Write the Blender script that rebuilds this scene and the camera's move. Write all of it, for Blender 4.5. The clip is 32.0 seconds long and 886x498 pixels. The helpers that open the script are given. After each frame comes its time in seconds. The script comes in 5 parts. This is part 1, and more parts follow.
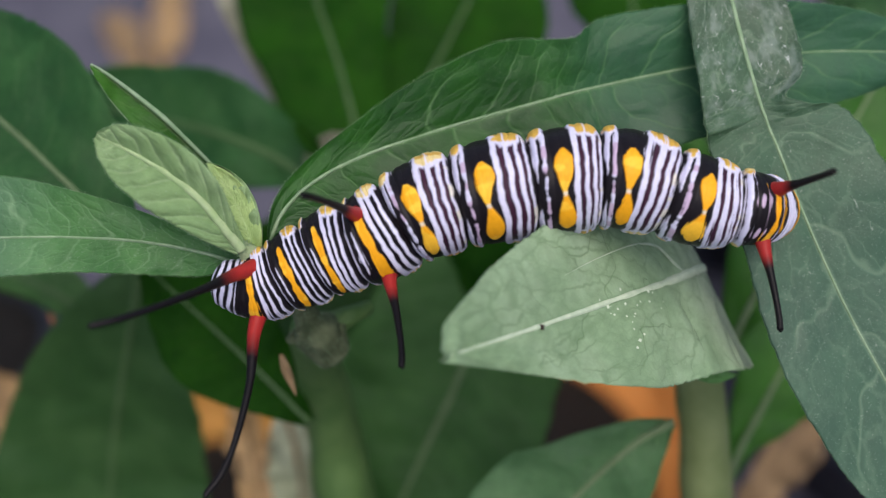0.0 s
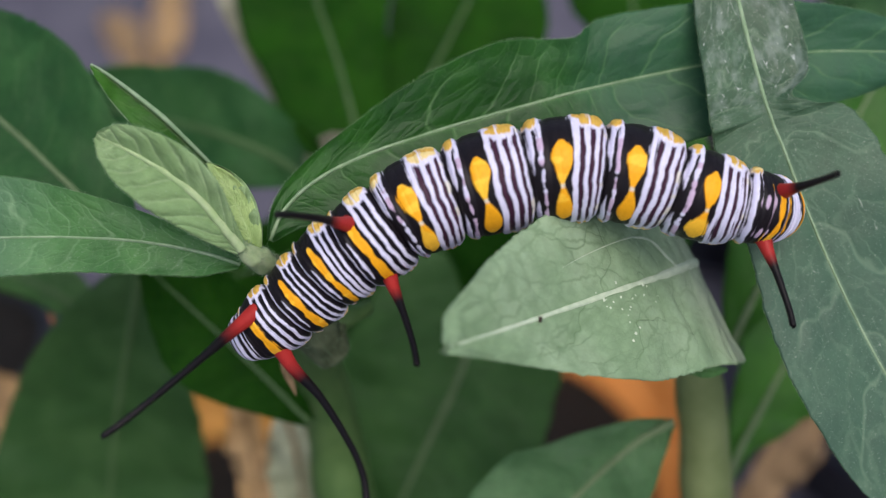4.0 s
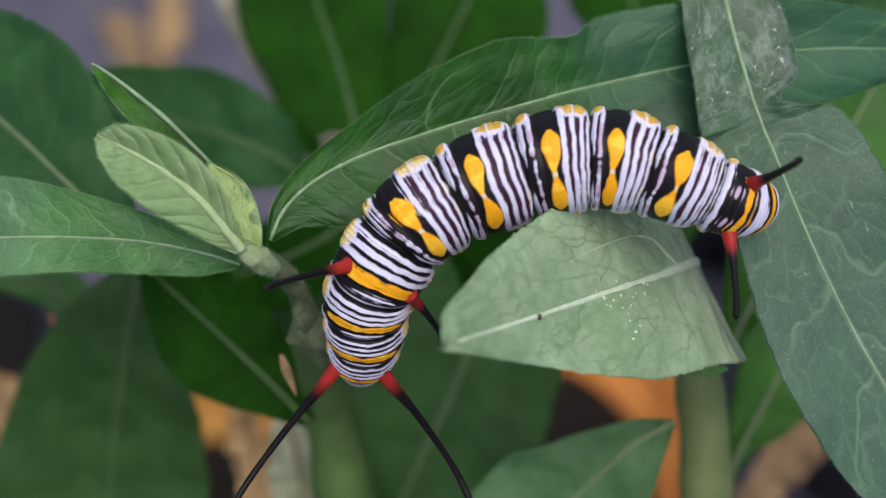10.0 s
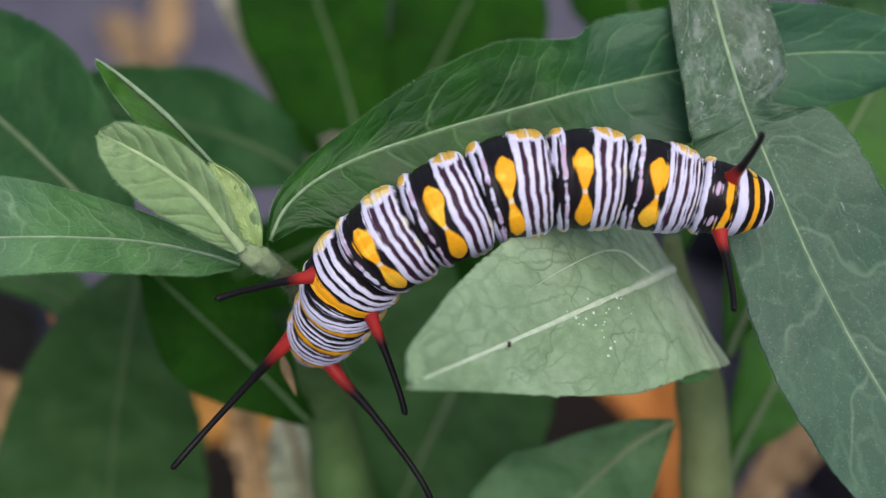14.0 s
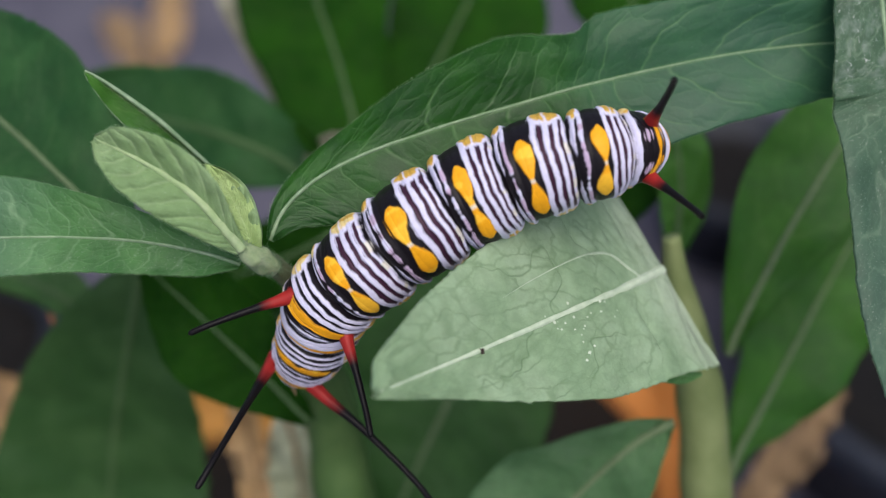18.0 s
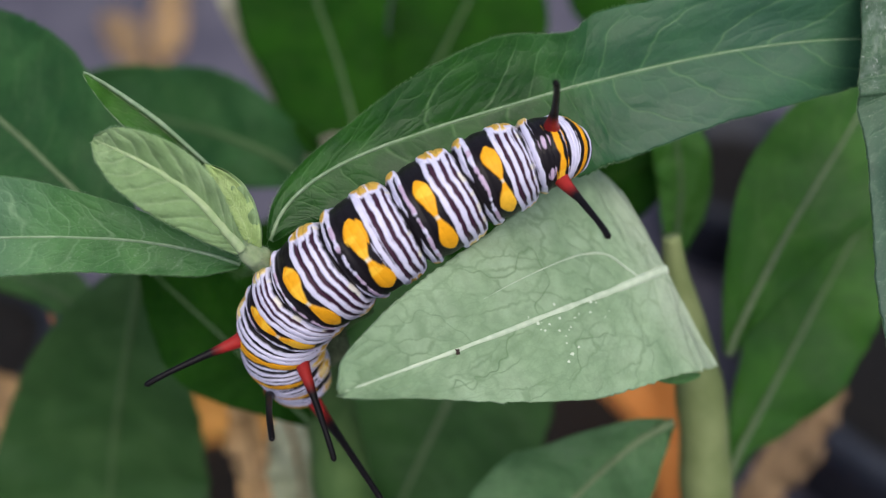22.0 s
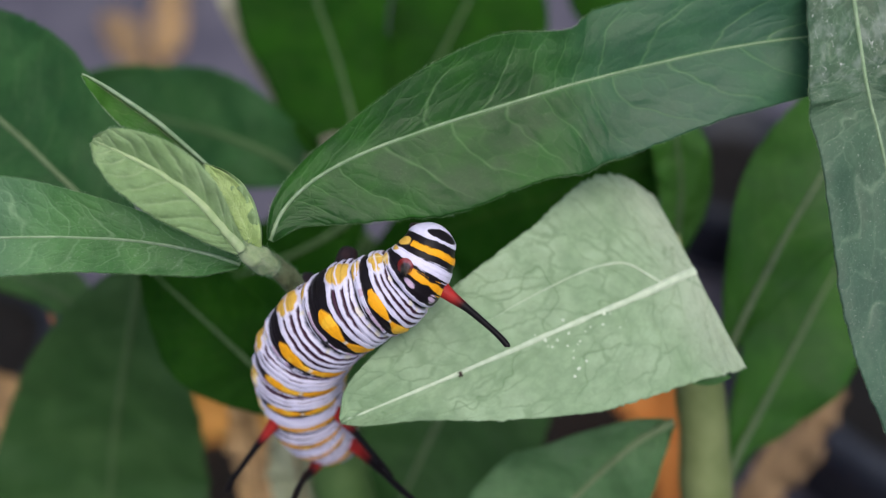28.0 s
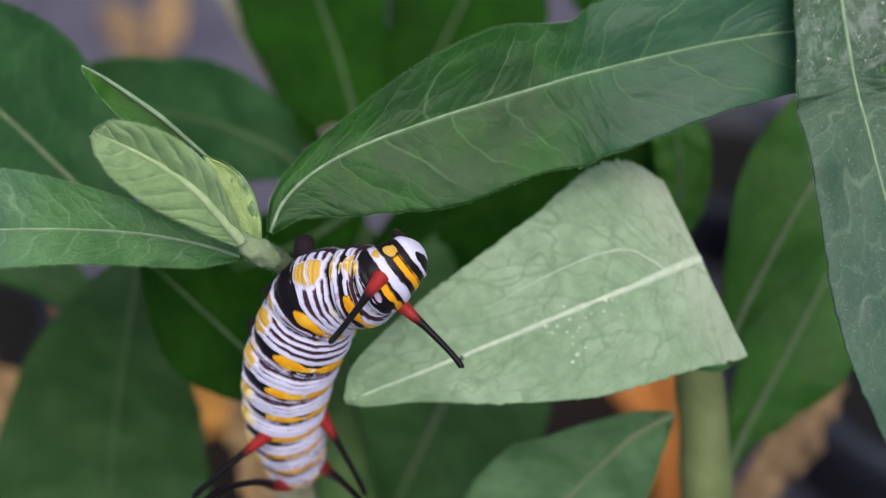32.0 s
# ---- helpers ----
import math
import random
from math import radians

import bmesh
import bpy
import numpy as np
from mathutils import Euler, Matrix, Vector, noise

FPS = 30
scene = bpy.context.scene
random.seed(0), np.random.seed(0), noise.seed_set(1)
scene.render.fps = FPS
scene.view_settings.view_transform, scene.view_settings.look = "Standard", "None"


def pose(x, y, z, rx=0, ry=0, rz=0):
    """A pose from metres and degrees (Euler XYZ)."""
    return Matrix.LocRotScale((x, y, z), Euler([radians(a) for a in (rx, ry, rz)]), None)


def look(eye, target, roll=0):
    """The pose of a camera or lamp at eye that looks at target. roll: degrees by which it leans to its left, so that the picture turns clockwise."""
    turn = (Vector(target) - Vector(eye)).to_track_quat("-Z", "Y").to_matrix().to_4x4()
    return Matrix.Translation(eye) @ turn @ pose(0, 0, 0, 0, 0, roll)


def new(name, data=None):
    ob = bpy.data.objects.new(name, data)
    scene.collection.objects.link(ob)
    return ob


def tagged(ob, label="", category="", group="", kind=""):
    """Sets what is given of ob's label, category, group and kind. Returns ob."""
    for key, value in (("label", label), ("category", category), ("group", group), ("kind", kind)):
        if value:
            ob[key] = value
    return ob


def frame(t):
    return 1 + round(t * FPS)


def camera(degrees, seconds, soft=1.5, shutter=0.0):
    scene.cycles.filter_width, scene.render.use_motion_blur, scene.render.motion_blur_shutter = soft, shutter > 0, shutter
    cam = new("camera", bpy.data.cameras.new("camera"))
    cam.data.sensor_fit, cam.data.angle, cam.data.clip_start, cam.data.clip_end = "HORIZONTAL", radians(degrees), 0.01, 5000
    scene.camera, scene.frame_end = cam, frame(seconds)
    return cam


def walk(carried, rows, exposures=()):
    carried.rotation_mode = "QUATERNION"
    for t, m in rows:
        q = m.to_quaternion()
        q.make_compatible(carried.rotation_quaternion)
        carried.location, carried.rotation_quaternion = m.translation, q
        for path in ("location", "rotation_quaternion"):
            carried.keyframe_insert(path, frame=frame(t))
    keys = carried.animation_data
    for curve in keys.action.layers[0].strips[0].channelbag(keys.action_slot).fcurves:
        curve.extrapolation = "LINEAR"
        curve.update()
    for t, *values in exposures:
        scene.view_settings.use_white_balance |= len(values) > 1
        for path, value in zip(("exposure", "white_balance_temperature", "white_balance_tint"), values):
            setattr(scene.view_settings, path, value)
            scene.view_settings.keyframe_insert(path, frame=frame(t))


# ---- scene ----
cam = camera(40, 32.0, 1.25)
EYE, AIM = (0.0, -0.06749, 0.40043), (0.0, 0.0, 0.32)
TILT = look(EYE, AIM) @ pose(0, 0, 0, -0.37)
walk(cam, [(0.0, look(EYE, AIM)), (31.3, look(EYE, AIM)), (31.6, look(EYE, AIM)), (32.0, TILT)],
     [(0.0, 0.0, 6350, 9), (32.0, 0.0, 6350, 9)])
cam.data.dof.use_dof = True
cam.data.dof.focus_distance = 0.1065
cam.data.dof.aperture_fstop = 15

# ---- light: open shade under a bright hazy sky ----
world = bpy.data.worlds.new("sky")
scene.world = world
world.use_nodes = True
wn = world.node_tree.nodes
sky = wn.new("ShaderNodeTexSky")
sky.sky_type = "NISHITA"
sky.sun_disc = False
sky.sun_elevation, sky.sun_rotation = radians(70), radians(160)
sky.air_density, sky.dust_density = 1.0, 5.0
world.node_tree.links.new(sky.outputs[0], wn["Background"].inputs[0])
wn["Background"].inputs[1].default_value = 0.17
sun = new("sun", bpy.data.lights.new("sun", "SUN"))
sun.data.energy, sun.data.angle, sun.data.color = 1.6, radians(60), (1.0, 0.97, 0.93)
sun.matrix_world = look((0.12, -0.30, 1.25), AIM)

FACE = Vector((0.0, -0.642788, 0.766044))      # the side towards which the upper leaves turn


# ---- small tools ----
def mesh_of(name, verts, faces, smooth=True):
    me = bpy.data.meshes.new(name)
    me.from_pydata([tuple(v) for v in verts], [], faces)
    me.update()
    if smooth:
        me.polygons.foreach_set("use_smooth", [True] * len(me.polygons))
    return me


def part(name, me, material, parent, label=""):
    """Links a mesh as one part under a thing or a part."""
    if isinstance(me, bmesh.types.BMesh):
        bm, me = me, bpy.data.meshes.new(name)
        bm.to_mesh(me)
        bm.free()
    if material and not me.materials:
        me.materials.append(material)
    ob = new(name, me)
    ob.parent = parent
    return tagged(ob, label)


def thing(name, place, label, category, group="", kind=""):
    ob = new(name)
    ob.empty_display_size = 0.01
    ob.location = place
    return tagged(ob, label, category, group, kind)


def curve_at(points, s):
    """Catmull-Rom through points at s, which counts the points from 0."""
    n = len(points) - 1
    i = min(max(int(math.floor(s)), 0), n - 1)
    f = s - i
    p1, p2 = points[i], points[i + 1]
    p0 = points[i - 1] if i > 0 else p1 * 2 - p2
    p3 = points[i + 2] if i + 2 <= n else p2 * 2 - p1
    return 0.5 * (2 * p1 + (p2 - p0) * f + (2 * p0 - 5 * p1 + 4 * p2 - p3) * f * f + (3 * p1 - p0 - 3 * p2 + p3) * f ** 3)


def tube(points, radii, sides=14, steps=8, rough=0.0, seed=0):
    """A closed tapering tube along a smooth curve."""
    pts = [np.array(p, float) for p in points]
    verts, faces = [], []
    rows = (len(pts) - 1) * steps + 1
    side = None
    for i in range(rows):
        s = i / steps
        c = Vector(curve_at(pts, s))
        t = Vector(curve_at(pts, min(s + 0.05, len(pts) - 1))) - Vector(curve_at(pts, max(s - 0.05, 0)))
        t.normalize()
        if side is None:
            side = t.orthogonal().normalized()
        side = (side - t * side.dot(t)).normalized()
        up = t.cross(side)
        r = float(np.interp(s, range(len(radii)), radii))
        for j in range(sides):
            a = 2 * math.pi * j / sides
            q = r * (1 + rough * noise.noise((s * 1.7 + seed, math.cos(a) * 1.3, math.sin(a) * 1.3 + seed)))
            verts.append(c + side * (q * math.cos(a)) + up * (q * math.sin(a)))
    for i in range(rows - 1):
        for j in range(sides):
            k = (j + 1) % sides
            faces.append((i * sides + j, i * sides + k, (i + 1) * sides + k, (i + 1) * sides + j))
    faces.append(tuple(range(sides))[::-1])
    faces.append(tuple((rows - 1) * sides + j for j in range(sides)))
    return verts, faces


def lathe(profile, sides=48):
    verts, faces = [], []
    for r, z in profile:
        for j in range(sides):
            a = 2 * math.pi * j / sides
            verts.append((r * math.cos(a), r * math.sin(a), z))
    for i in range(len(profile) - 1):
        for j in range(sides):
            k = (j + 1) % sides
            faces.append((i * sides + j, i * sides + k, (i + 1) * sides + k, (i + 1) * sides + j))
    return verts, faces


# ---- materials ----
class Nodes:
    """Short writing for node materials."""

    def __init__(self, name, rough=0.5):
        self.mat = bpy.data.materials.new(name)
        self.mat.use_nodes = True
        self.tree = self.mat.node_tree
        self.bsdf = self.tree.nodes["Principled BSDF"]
        self.bsdf.inputs["Roughness"].default_value = rough

    def put(self, socket, value):
        if hasattr(value, "is_output"):
            self.tree.links.new(value, socket)
        elif value is not None:
            socket.default_value = value

    def node(self, kind, out=0, props=(), **values):
        n = self.tree.nodes.new("ShaderNode" + kind)
        for key, value in props:
            setattr(n, key, value)
        for key, value in values.items():
            i = int(key[1:]) if key[0] == "i" and key[1:].isdigit() else key.replace("_", " ")
            self.put(n.inputs[i], value)
        return n.outputs[out]

    def math(self, op, a, b=None, c=None):
        return self.node("Math", 0, (("operation", op),), i0=a, i1=b, i2=c)

    def ramp(self, x, lo, hi, a=0.0, b=1.0):
        return self.node("MapRange", 0, (("interpolation_type", "SMOOTHSTEP"),), i0=x, i1=lo, i2=hi, i3=a, i4=b)

    def mix(self, f, a, b, blend="MIX"):
        n = self.tree.nodes.new("ShaderNodeMix")
        n.data_type, n.blend_type = "RGBA", blend
        self.put(n.inputs[0], f), self.put(n.inputs[6], a), self.put(n.inputs[7], b)
        return n.outputs[2]

    def noise(self, where, scale, detail=4.0, rough=0.55):
        return self.node("TexNoise", 0, (), Vector=where, Scale=scale, Detail=detail, Roughness=rough)

    def finish(self, color, height=None, distance=0.0002, strength=0.5):
        self.put(self.bsdf.inputs["Base Color"], color)
        if height is not None:
            self.put(self.bsdf.inputs["Normal"], self.node("Bump", 0, (), Strength=strength, Distance=distance, Height=height))
        return self.mat


def rgb(r, g, b):
    return (r, g, b, 1.0)


VEINS = {}        # for each leaf skin: pairs of side veins, how far they sweep to the tip, how much they stray


def leaf_material(name, deep, fresh, vein, veins=13.0, slant=1.7, stray=0.5, vein_show=0.3, sink=-1.0, rough=0.5, dust=0.08, gloss=0.38, net=5.0,
                  scars=0.0, relief=0.55, sheen=0.0, fine_line=0.07, net_show=0.5, sheen_tone=(0.050, 0.115, 0.088), worn_shade=0.0, thin=0.14):
    """A leaf's skin: blade colours, side veins that run from the midrib, a fine net between them, hairs and dust."""
    VEINS[name] = (veins, slant, stray)
    n = Nodes(name, rough)
    n.bsdf.inputs["Specular IOR Level"].default_value = gloss
    uv = n.node("UVMap")
    ob = n.node("TexCoord", 3)
    sep = n.tree.nodes.new("ShaderNodeSeparateXYZ")
    n.put(sep.inputs[0], uv)
    u, v = sep.outputs[0], sep.outputs[1]
    off = n.math("SUBTRACT", v, 0.5)
    a = n.math("MULTIPLY", n.math("ABSOLUTE", off), 2.0)
    big = n.noise(ob, 130.0, 3.0)
    patch = n.noise(ob, 260.0, 3.0)
    run = n.node("Attribute", 2, (("attribute_name", "vein"),))
    x = n.math("ADD", run, n.math("MULTIPLY", n.math("GREATER_THAN", off, 0.0), 0.43))
    d = n.math("ABSOLUTE", n.math("SUBTRACT", n.math("FRACT", x), 0.5))
    line = n.math("MULTIPLY", n.ramp(d, 0.0, fine_line, 1.0, 0.0), n.ramp(a, 0.6, 1.0, 1.0, 0.2))
    line = n.math("MULTIPLY", line, n.ramp(patch, 0.25, 0.55, 0.45, 1.0))
    steps = n.math("SUBTRACT", n.math("MULTIPLY", u, veins * 2.6), n.math("MULTIPLY", a, slant * 2.0))
    flat = n.node("CombineXYZ", 0, (), X=steps, Y=n.math("MULTIPLY", v, net * 1.6))
    drift = n.node("VectorMath", 0, (("operation", "MULTIPLY"),), i0=n.node("TexNoise", 1, (), Vector=ob, Scale=900.0), i1=(0.45, 0.45, 0.0))
    warped = n.node("VectorMath", 0, (("operation", "ADD"),), i0=flat, i1=drift)
    cell = n.node("TexVoronoi", 0, (("feature", "DISTANCE_TO_EDGE"),), Vector=warped, Scale=1.0)
    fine = n.math("MULTIPLY", n.ramp(cell, 0.0, 0.07, 1.0, 0.0), n.ramp(patch, 0.36, 0.62, 0.15, 1.0))
    cell2 = n.node("TexVoronoi", 0, (("feature", "DISTANCE_TO_EDGE"),), Vector=warped, Scale=3.1)
    tiny = n.math("MULTIPLY", n.ramp(cell2, 0.0, 0.10, 1.0, 0.0), n.ramp(patch, 0.64, 0.42, 0.1, 1.0))
    rib = n.ramp(a, 0.012, 0.045, 1.0, 0.0)
    colour = n.mix(n.ramp(big, 0.35, 0.68), deep, fresh)
    mottle = n.noise(ob, 750.0, 5.0, 0.65)
    colour = n.mix(n.ramp(mottle, 0.3, 0.7, 0.4, 0.0), colour, n.mix(1.0, colour, rgb(0.45, 0.5, 0.45), "MULTIPLY"))
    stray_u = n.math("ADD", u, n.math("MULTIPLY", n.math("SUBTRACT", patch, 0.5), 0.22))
    # greyish sheen of the sky towards the tip, mixed into the blade colour
    if sheen:
        colour = n.mix(n.math("MULTIPLY", n.ramp(stray_u, 0.40, 0.82), sheen), colour, rgb(*sheen_tone))
    if worn_shade:
        # pale wear near the base
        colour = n.mix(n.math("MULTIPLY", n.ramp(stray_u, 0.02, 0.26, 1.0, 0.0), worn_shade), colour, rgb(0.42, 0.45, 0.37))
        # shade on the tip half, painted as a darker green
        colour = n.mix(n.ramp(stray_u, 0.45, 0.95, 0.0, 0.45), colour, n.mix(1.0, colour, rgb(0.72, 0.80, 0.68), "MULTIPLY"))
    colour = n.mix(n.math("MULTIPLY", tiny, vein_show * net_show * 0.4), colour, vein)
    colour = n.mix(n.math("MULTIPLY", fine, vein_show * net_show), colour, vein)
    colour = n.mix(n.math("MULTIPLY", line, vein_show), colour, vein)
    colour = n.mix(n.math("MULTIPLY", rib, min(1.0, vein_show * 1.3)), colour, vein)
    hair = n.ramp(n.noise(ob, 5200.0, 2.0, 0.7), 0.60, 0.78)
    colour = n.mix(n.math("MULTIPLY", hair, dust), colour, rgb(0.55, 0.6, 0.5))
    if scars:
        zone = n.math("MULTIPLY", n.ramp(u, 0.04, 0.12), n.ramp(stray_u, 0.24, 0.46, 1.0, 0.0))
        streak = n.node("CombineXYZ", 0, (), X=n.math("MULTIPLY", u, 62.0), Y=n.math("MULTIPLY", v, 20.0))
        bent = n.node("VectorMath", 0, (("operation", "ADD"),), i0=streak, i1=n.node("TexNoise", 1, (), Vector=ob, Scale=900.0))
        crack = n.node("TexVoronoi", 0, (("feature", "DISTANCE_TO_EDGE"),), Vector=bent, Scale=0.8)
        nick = n.math("MULTIPLY", n.ramp(crack, 0.0, 0.10, 1.0, 0.0), n.ramp(n.noise(streak, 0.55, 5.0, 0.75), 0.54, 0.68))
        colour = n.mix(n.math("MULTIPLY", n.ramp(n.noise(streak, 0.3, 3.0), 0.45, 0.7), n.math("MULTIPLY", zone, 0.6)), colour, rgb(0.22, 0.27, 0.23))
        colour = n.mix(n.math("MULTIPLY", n.math("MULTIPLY", nick, zone), scars), colour, rgb(0.52, 0.56, 0.52))
        far = n.math("MULTIPLY", n.ramp(crack, 0.0, 0.06, 1.0, 0.0), n.ramp(n.noise(streak, 0.4, 5.0, 0.8), 0.60, 0.68))
        colour = n.mix(n.math("MULTIPLY", far, scars * 0.5), colour, rgb(0.45, 0.50, 0.42))
    puff = n.math("MULTIPLY", n.ramp(cell, 0.0, 0.4), 0.4)
    height = n.math("ADD", n.math("MULTIPLY", n.math("ADD", line, n.math("ADD", n.math("MULTIPLY", fine, 0.5), n.math("MULTIPLY", tiny, 0.15))), sink * 0.35), puff)
    height = n.math("ADD", height, n.math("MULTIPLY", n.noise(ob, 2600.0, 3.0), 0.22))
    n.put(n.bsdf.inputs["Roughness"], n.ramp(big, 0.2, 0.8, rough - 0.08, rough + 0.1))
    mat = n.finish(colour, height, 0.00035, relief)
    glow = n.node("BsdfTranslucent", 0, (), Color=fresh)
    both = n.node("MixShader", 0, (), i0=thin, i1=n.bsdf.outputs[0], i2=glow)
    n.put(n.tree.nodes["Material Output"].inputs[0], both)
    return mat


M_LEAF = leaf_material("leaf_upper", rgb(0.036, 0.128, 0.026), rgb(0.070, 0.200, 0.045), rgb(0.24, 0.38, 0.20), veins=11, slant=1.0, vein_show=0.28, sheen=0.6, relief=0.32, dust=0.24, sheen_tone=(0.105, 0.185, 0.125))
M_MAIN = leaf_material("leaf_broad", rgb(0.008, 0.055, 0.004), rgb(0.019, 0.098, 0.007), rgb(0.17, 0.32, 0.12), veins=16, slant=1.3, stray=0.4, vein_show=0.27, sheen=0.5, relief=0.28, gloss=0.27, rough=0.44, dust=0.09, net_show=0.28, fine_line=0.05, sheen_tone=(0.046, 0.122, 0.088))
M_RIGHT = leaf_material("leaf_dusty", rgb(0.028, 0.074, 0.034), rgb(0.050, 0.110, 0.055), rgb(0.27, 0.38, 0.24), veins=9, slant=0.75, stray=0.6, dust=0.32, scars=1.0, vein_show=0.21, relief=0.28, net=3.4, net_show=0.55, sheen=0.35, fine_line=0.06)
# shade inside the plant is put into this darker green
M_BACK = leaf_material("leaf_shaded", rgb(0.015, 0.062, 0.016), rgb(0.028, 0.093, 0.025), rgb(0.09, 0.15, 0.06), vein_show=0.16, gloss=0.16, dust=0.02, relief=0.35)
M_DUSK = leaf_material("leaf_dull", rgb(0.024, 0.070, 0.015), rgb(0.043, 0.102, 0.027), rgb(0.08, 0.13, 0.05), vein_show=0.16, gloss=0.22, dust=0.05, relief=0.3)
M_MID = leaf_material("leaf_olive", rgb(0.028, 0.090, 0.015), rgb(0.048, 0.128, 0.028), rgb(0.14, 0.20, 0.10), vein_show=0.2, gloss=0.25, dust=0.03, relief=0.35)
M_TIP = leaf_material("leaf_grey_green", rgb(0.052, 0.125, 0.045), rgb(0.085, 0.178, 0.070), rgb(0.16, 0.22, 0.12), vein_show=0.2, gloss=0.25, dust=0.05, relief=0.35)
# darkest green: the deeper shade is in the colour, not in the leaf's age
M_DARK = leaf_material("leaf_deep_shade", rgb(0.007, 0.040, 0.002), rgb(0.015, 0.066, 0.004), rgb(0.05, 0.085, 0.018), vein_show=0.2, gloss=0.04, dust=0.02)
M_PALE = leaf_material("leaf_underside", rgb(0.235, 0.345, 0.20), rgb(0.33, 0.44, 0.285), rgb(0.10, 0.18, 0.08), veins=6, slant=1.1, stray=0.8, vein_show=0.6, rough=0.6, gloss=0.25, dust=0.16, relief=0.5, net=4.0, net_show=0.85, fine_line=0.03, worn_shade=0.45)
M_YOUNG = leaf_material("leaf_young", rgb(0.19, 0.30, 0.125), rgb(0.30, 0.42, 0.21), rgb(0.46, 0.55, 0.34), veins=9, slant=1.6, stray=0.3, vein_show=0.2, fine_line=0.16, rough=0.65, gloss=0.22, relief=0.35, dust=0.3, net_show=0.2)
M_INNER = leaf_material("leaf_inner", rgb(0.33, 0.47, 0.16), rgb(0.44, 0.57, 0.24), rgb(0.5, 0.6, 0.34), veins=8, slant=1.2, vein_show=0.2, gloss=0.3, dust=0.1, relief=0.4)
M_FRESH = leaf_material("leaf_sunlit", rgb(0.023, 0.102, 0.006), rgb(0.041, 0.145, 0.012), rgb(0.13, 0.21, 0.06), veins=9, vein_show=0.2, gloss=0.22, relief=0.35)


def plain(name, a, b, scale=400.0, rough=0.6, bump=0.3, distance=0.0003):
    n = Nodes(name, rough)
    n.bsdf.inputs["Specular IOR Level"].default_value = 0.3
    ob = n.node("TexCoord", 3)
    f = n.noise(ob, scale, 5.0)
    g = n.noise(ob, scale * 7, 3.0)
    return n.finish(n.mix(n.ramp(f, 0.3, 0.7), a, b), n.math("ADD", f, n.math("MULTIPLY", g, 0.4)), distance, bump)


M_RIB = plain("midrib_skin", rgb(0.16, 0.25, 0.13), rgb(0.25, 0.34, 0.21), 700)
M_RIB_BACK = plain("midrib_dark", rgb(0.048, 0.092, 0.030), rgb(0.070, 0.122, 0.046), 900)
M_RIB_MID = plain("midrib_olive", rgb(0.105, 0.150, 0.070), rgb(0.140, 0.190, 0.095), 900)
M_RIB_YOUNG = plain("midrib_young", rgb(0.26, 0.36, 0.17), rgb(0.36, 0.44, 0.25), 700)
M_RIB_PALE = plain("midrib_pale", rgb(0.38, 0.46, 0.33), rgb(0.50, 0.57, 0.44), 900)
M_STEM = plain("stem_skin", rgb(0.052, 0.110, 0.026), rgb(0.085, 0.150, 0.042), 250)
M_STEM_OLD = plain("stem_olive", rgb(0.135, 0.175, 0.062), rgb(0.195, 0.235, 0.095), 200)
M_NECK = plain("stem_down", rgb(0.20, 0.27, 0.13), rgb(0.32, 0.38, 0.23), 700, 0.85)
M_NODE = plain("stem_fuzz", rgb(0.040, 0.056, 0.024), rgb(0.125, 0.145, 0.078), 500, 0.8)
M_GROUND = plain("concrete", rgb(0.055, 0.052, 0.075), rgb(0.085, 0.08, 0.105), 30, 0.85, 0.4, 0.002)
M_BLACK = plain("black_plastic", rgb(0.010, 0.013, 0.022), rgb(0.017, 0.021, 0.032), 60, 0.5)
M_ORANGE = plain("orange_clay", rgb(0.50, 0.19, 0.04), rgb(0.64, 0.27, 0.07), 80, 0.6)
M_OCHRE = plain("ochre_clay", rgb(0.34, 0.165, 0.035), rgb(0.44, 0.225, 0.055), 80, 0.65)
M_SOIL = plain("soil", rgb(0.004, 0.0035, 0.004), rgb(0.012, 0.010, 0.009), 300, 0.95, 1.0, 0.004)
M_DRY = plain("dry_leaf", rgb(0.22, 0.135, 0.060), rgb(0.36, 0.235, 0.115), 200, 0.8)


def skin_material():
    n = Nodes("caterpillar_skin", 0.36)
    ob = n.node("TexCoord", 3)
    col = n.node("Attribute", 0, (("attribute_name", "skin"),))
    g = n.noise(ob, 2500.0, 3.0)
    colour = n.mix(n.ramp(g, 0.35, 0.75, 0.0, 0.22), col, rgb(0.62, 0.58, 0.66), "MULTIPLY")
    n.bsdf.inputs["Specular IOR Level"].default_value = 0.13
    return n.finish(colour, g, 0.0001, 0.35)


M_SKIN = skin_material()

# ---- ground ----
me = mesh_of("ground", [(-30, -30, 0), (30, -30, 0), (30, 30, 0), (-30, 30, 0)], [(0, 1, 2, 3)], False)
me.materials.append(M_GROUND)
tagged(new("ground", me), "grey lavender concrete paving", "ground", "", "structure")


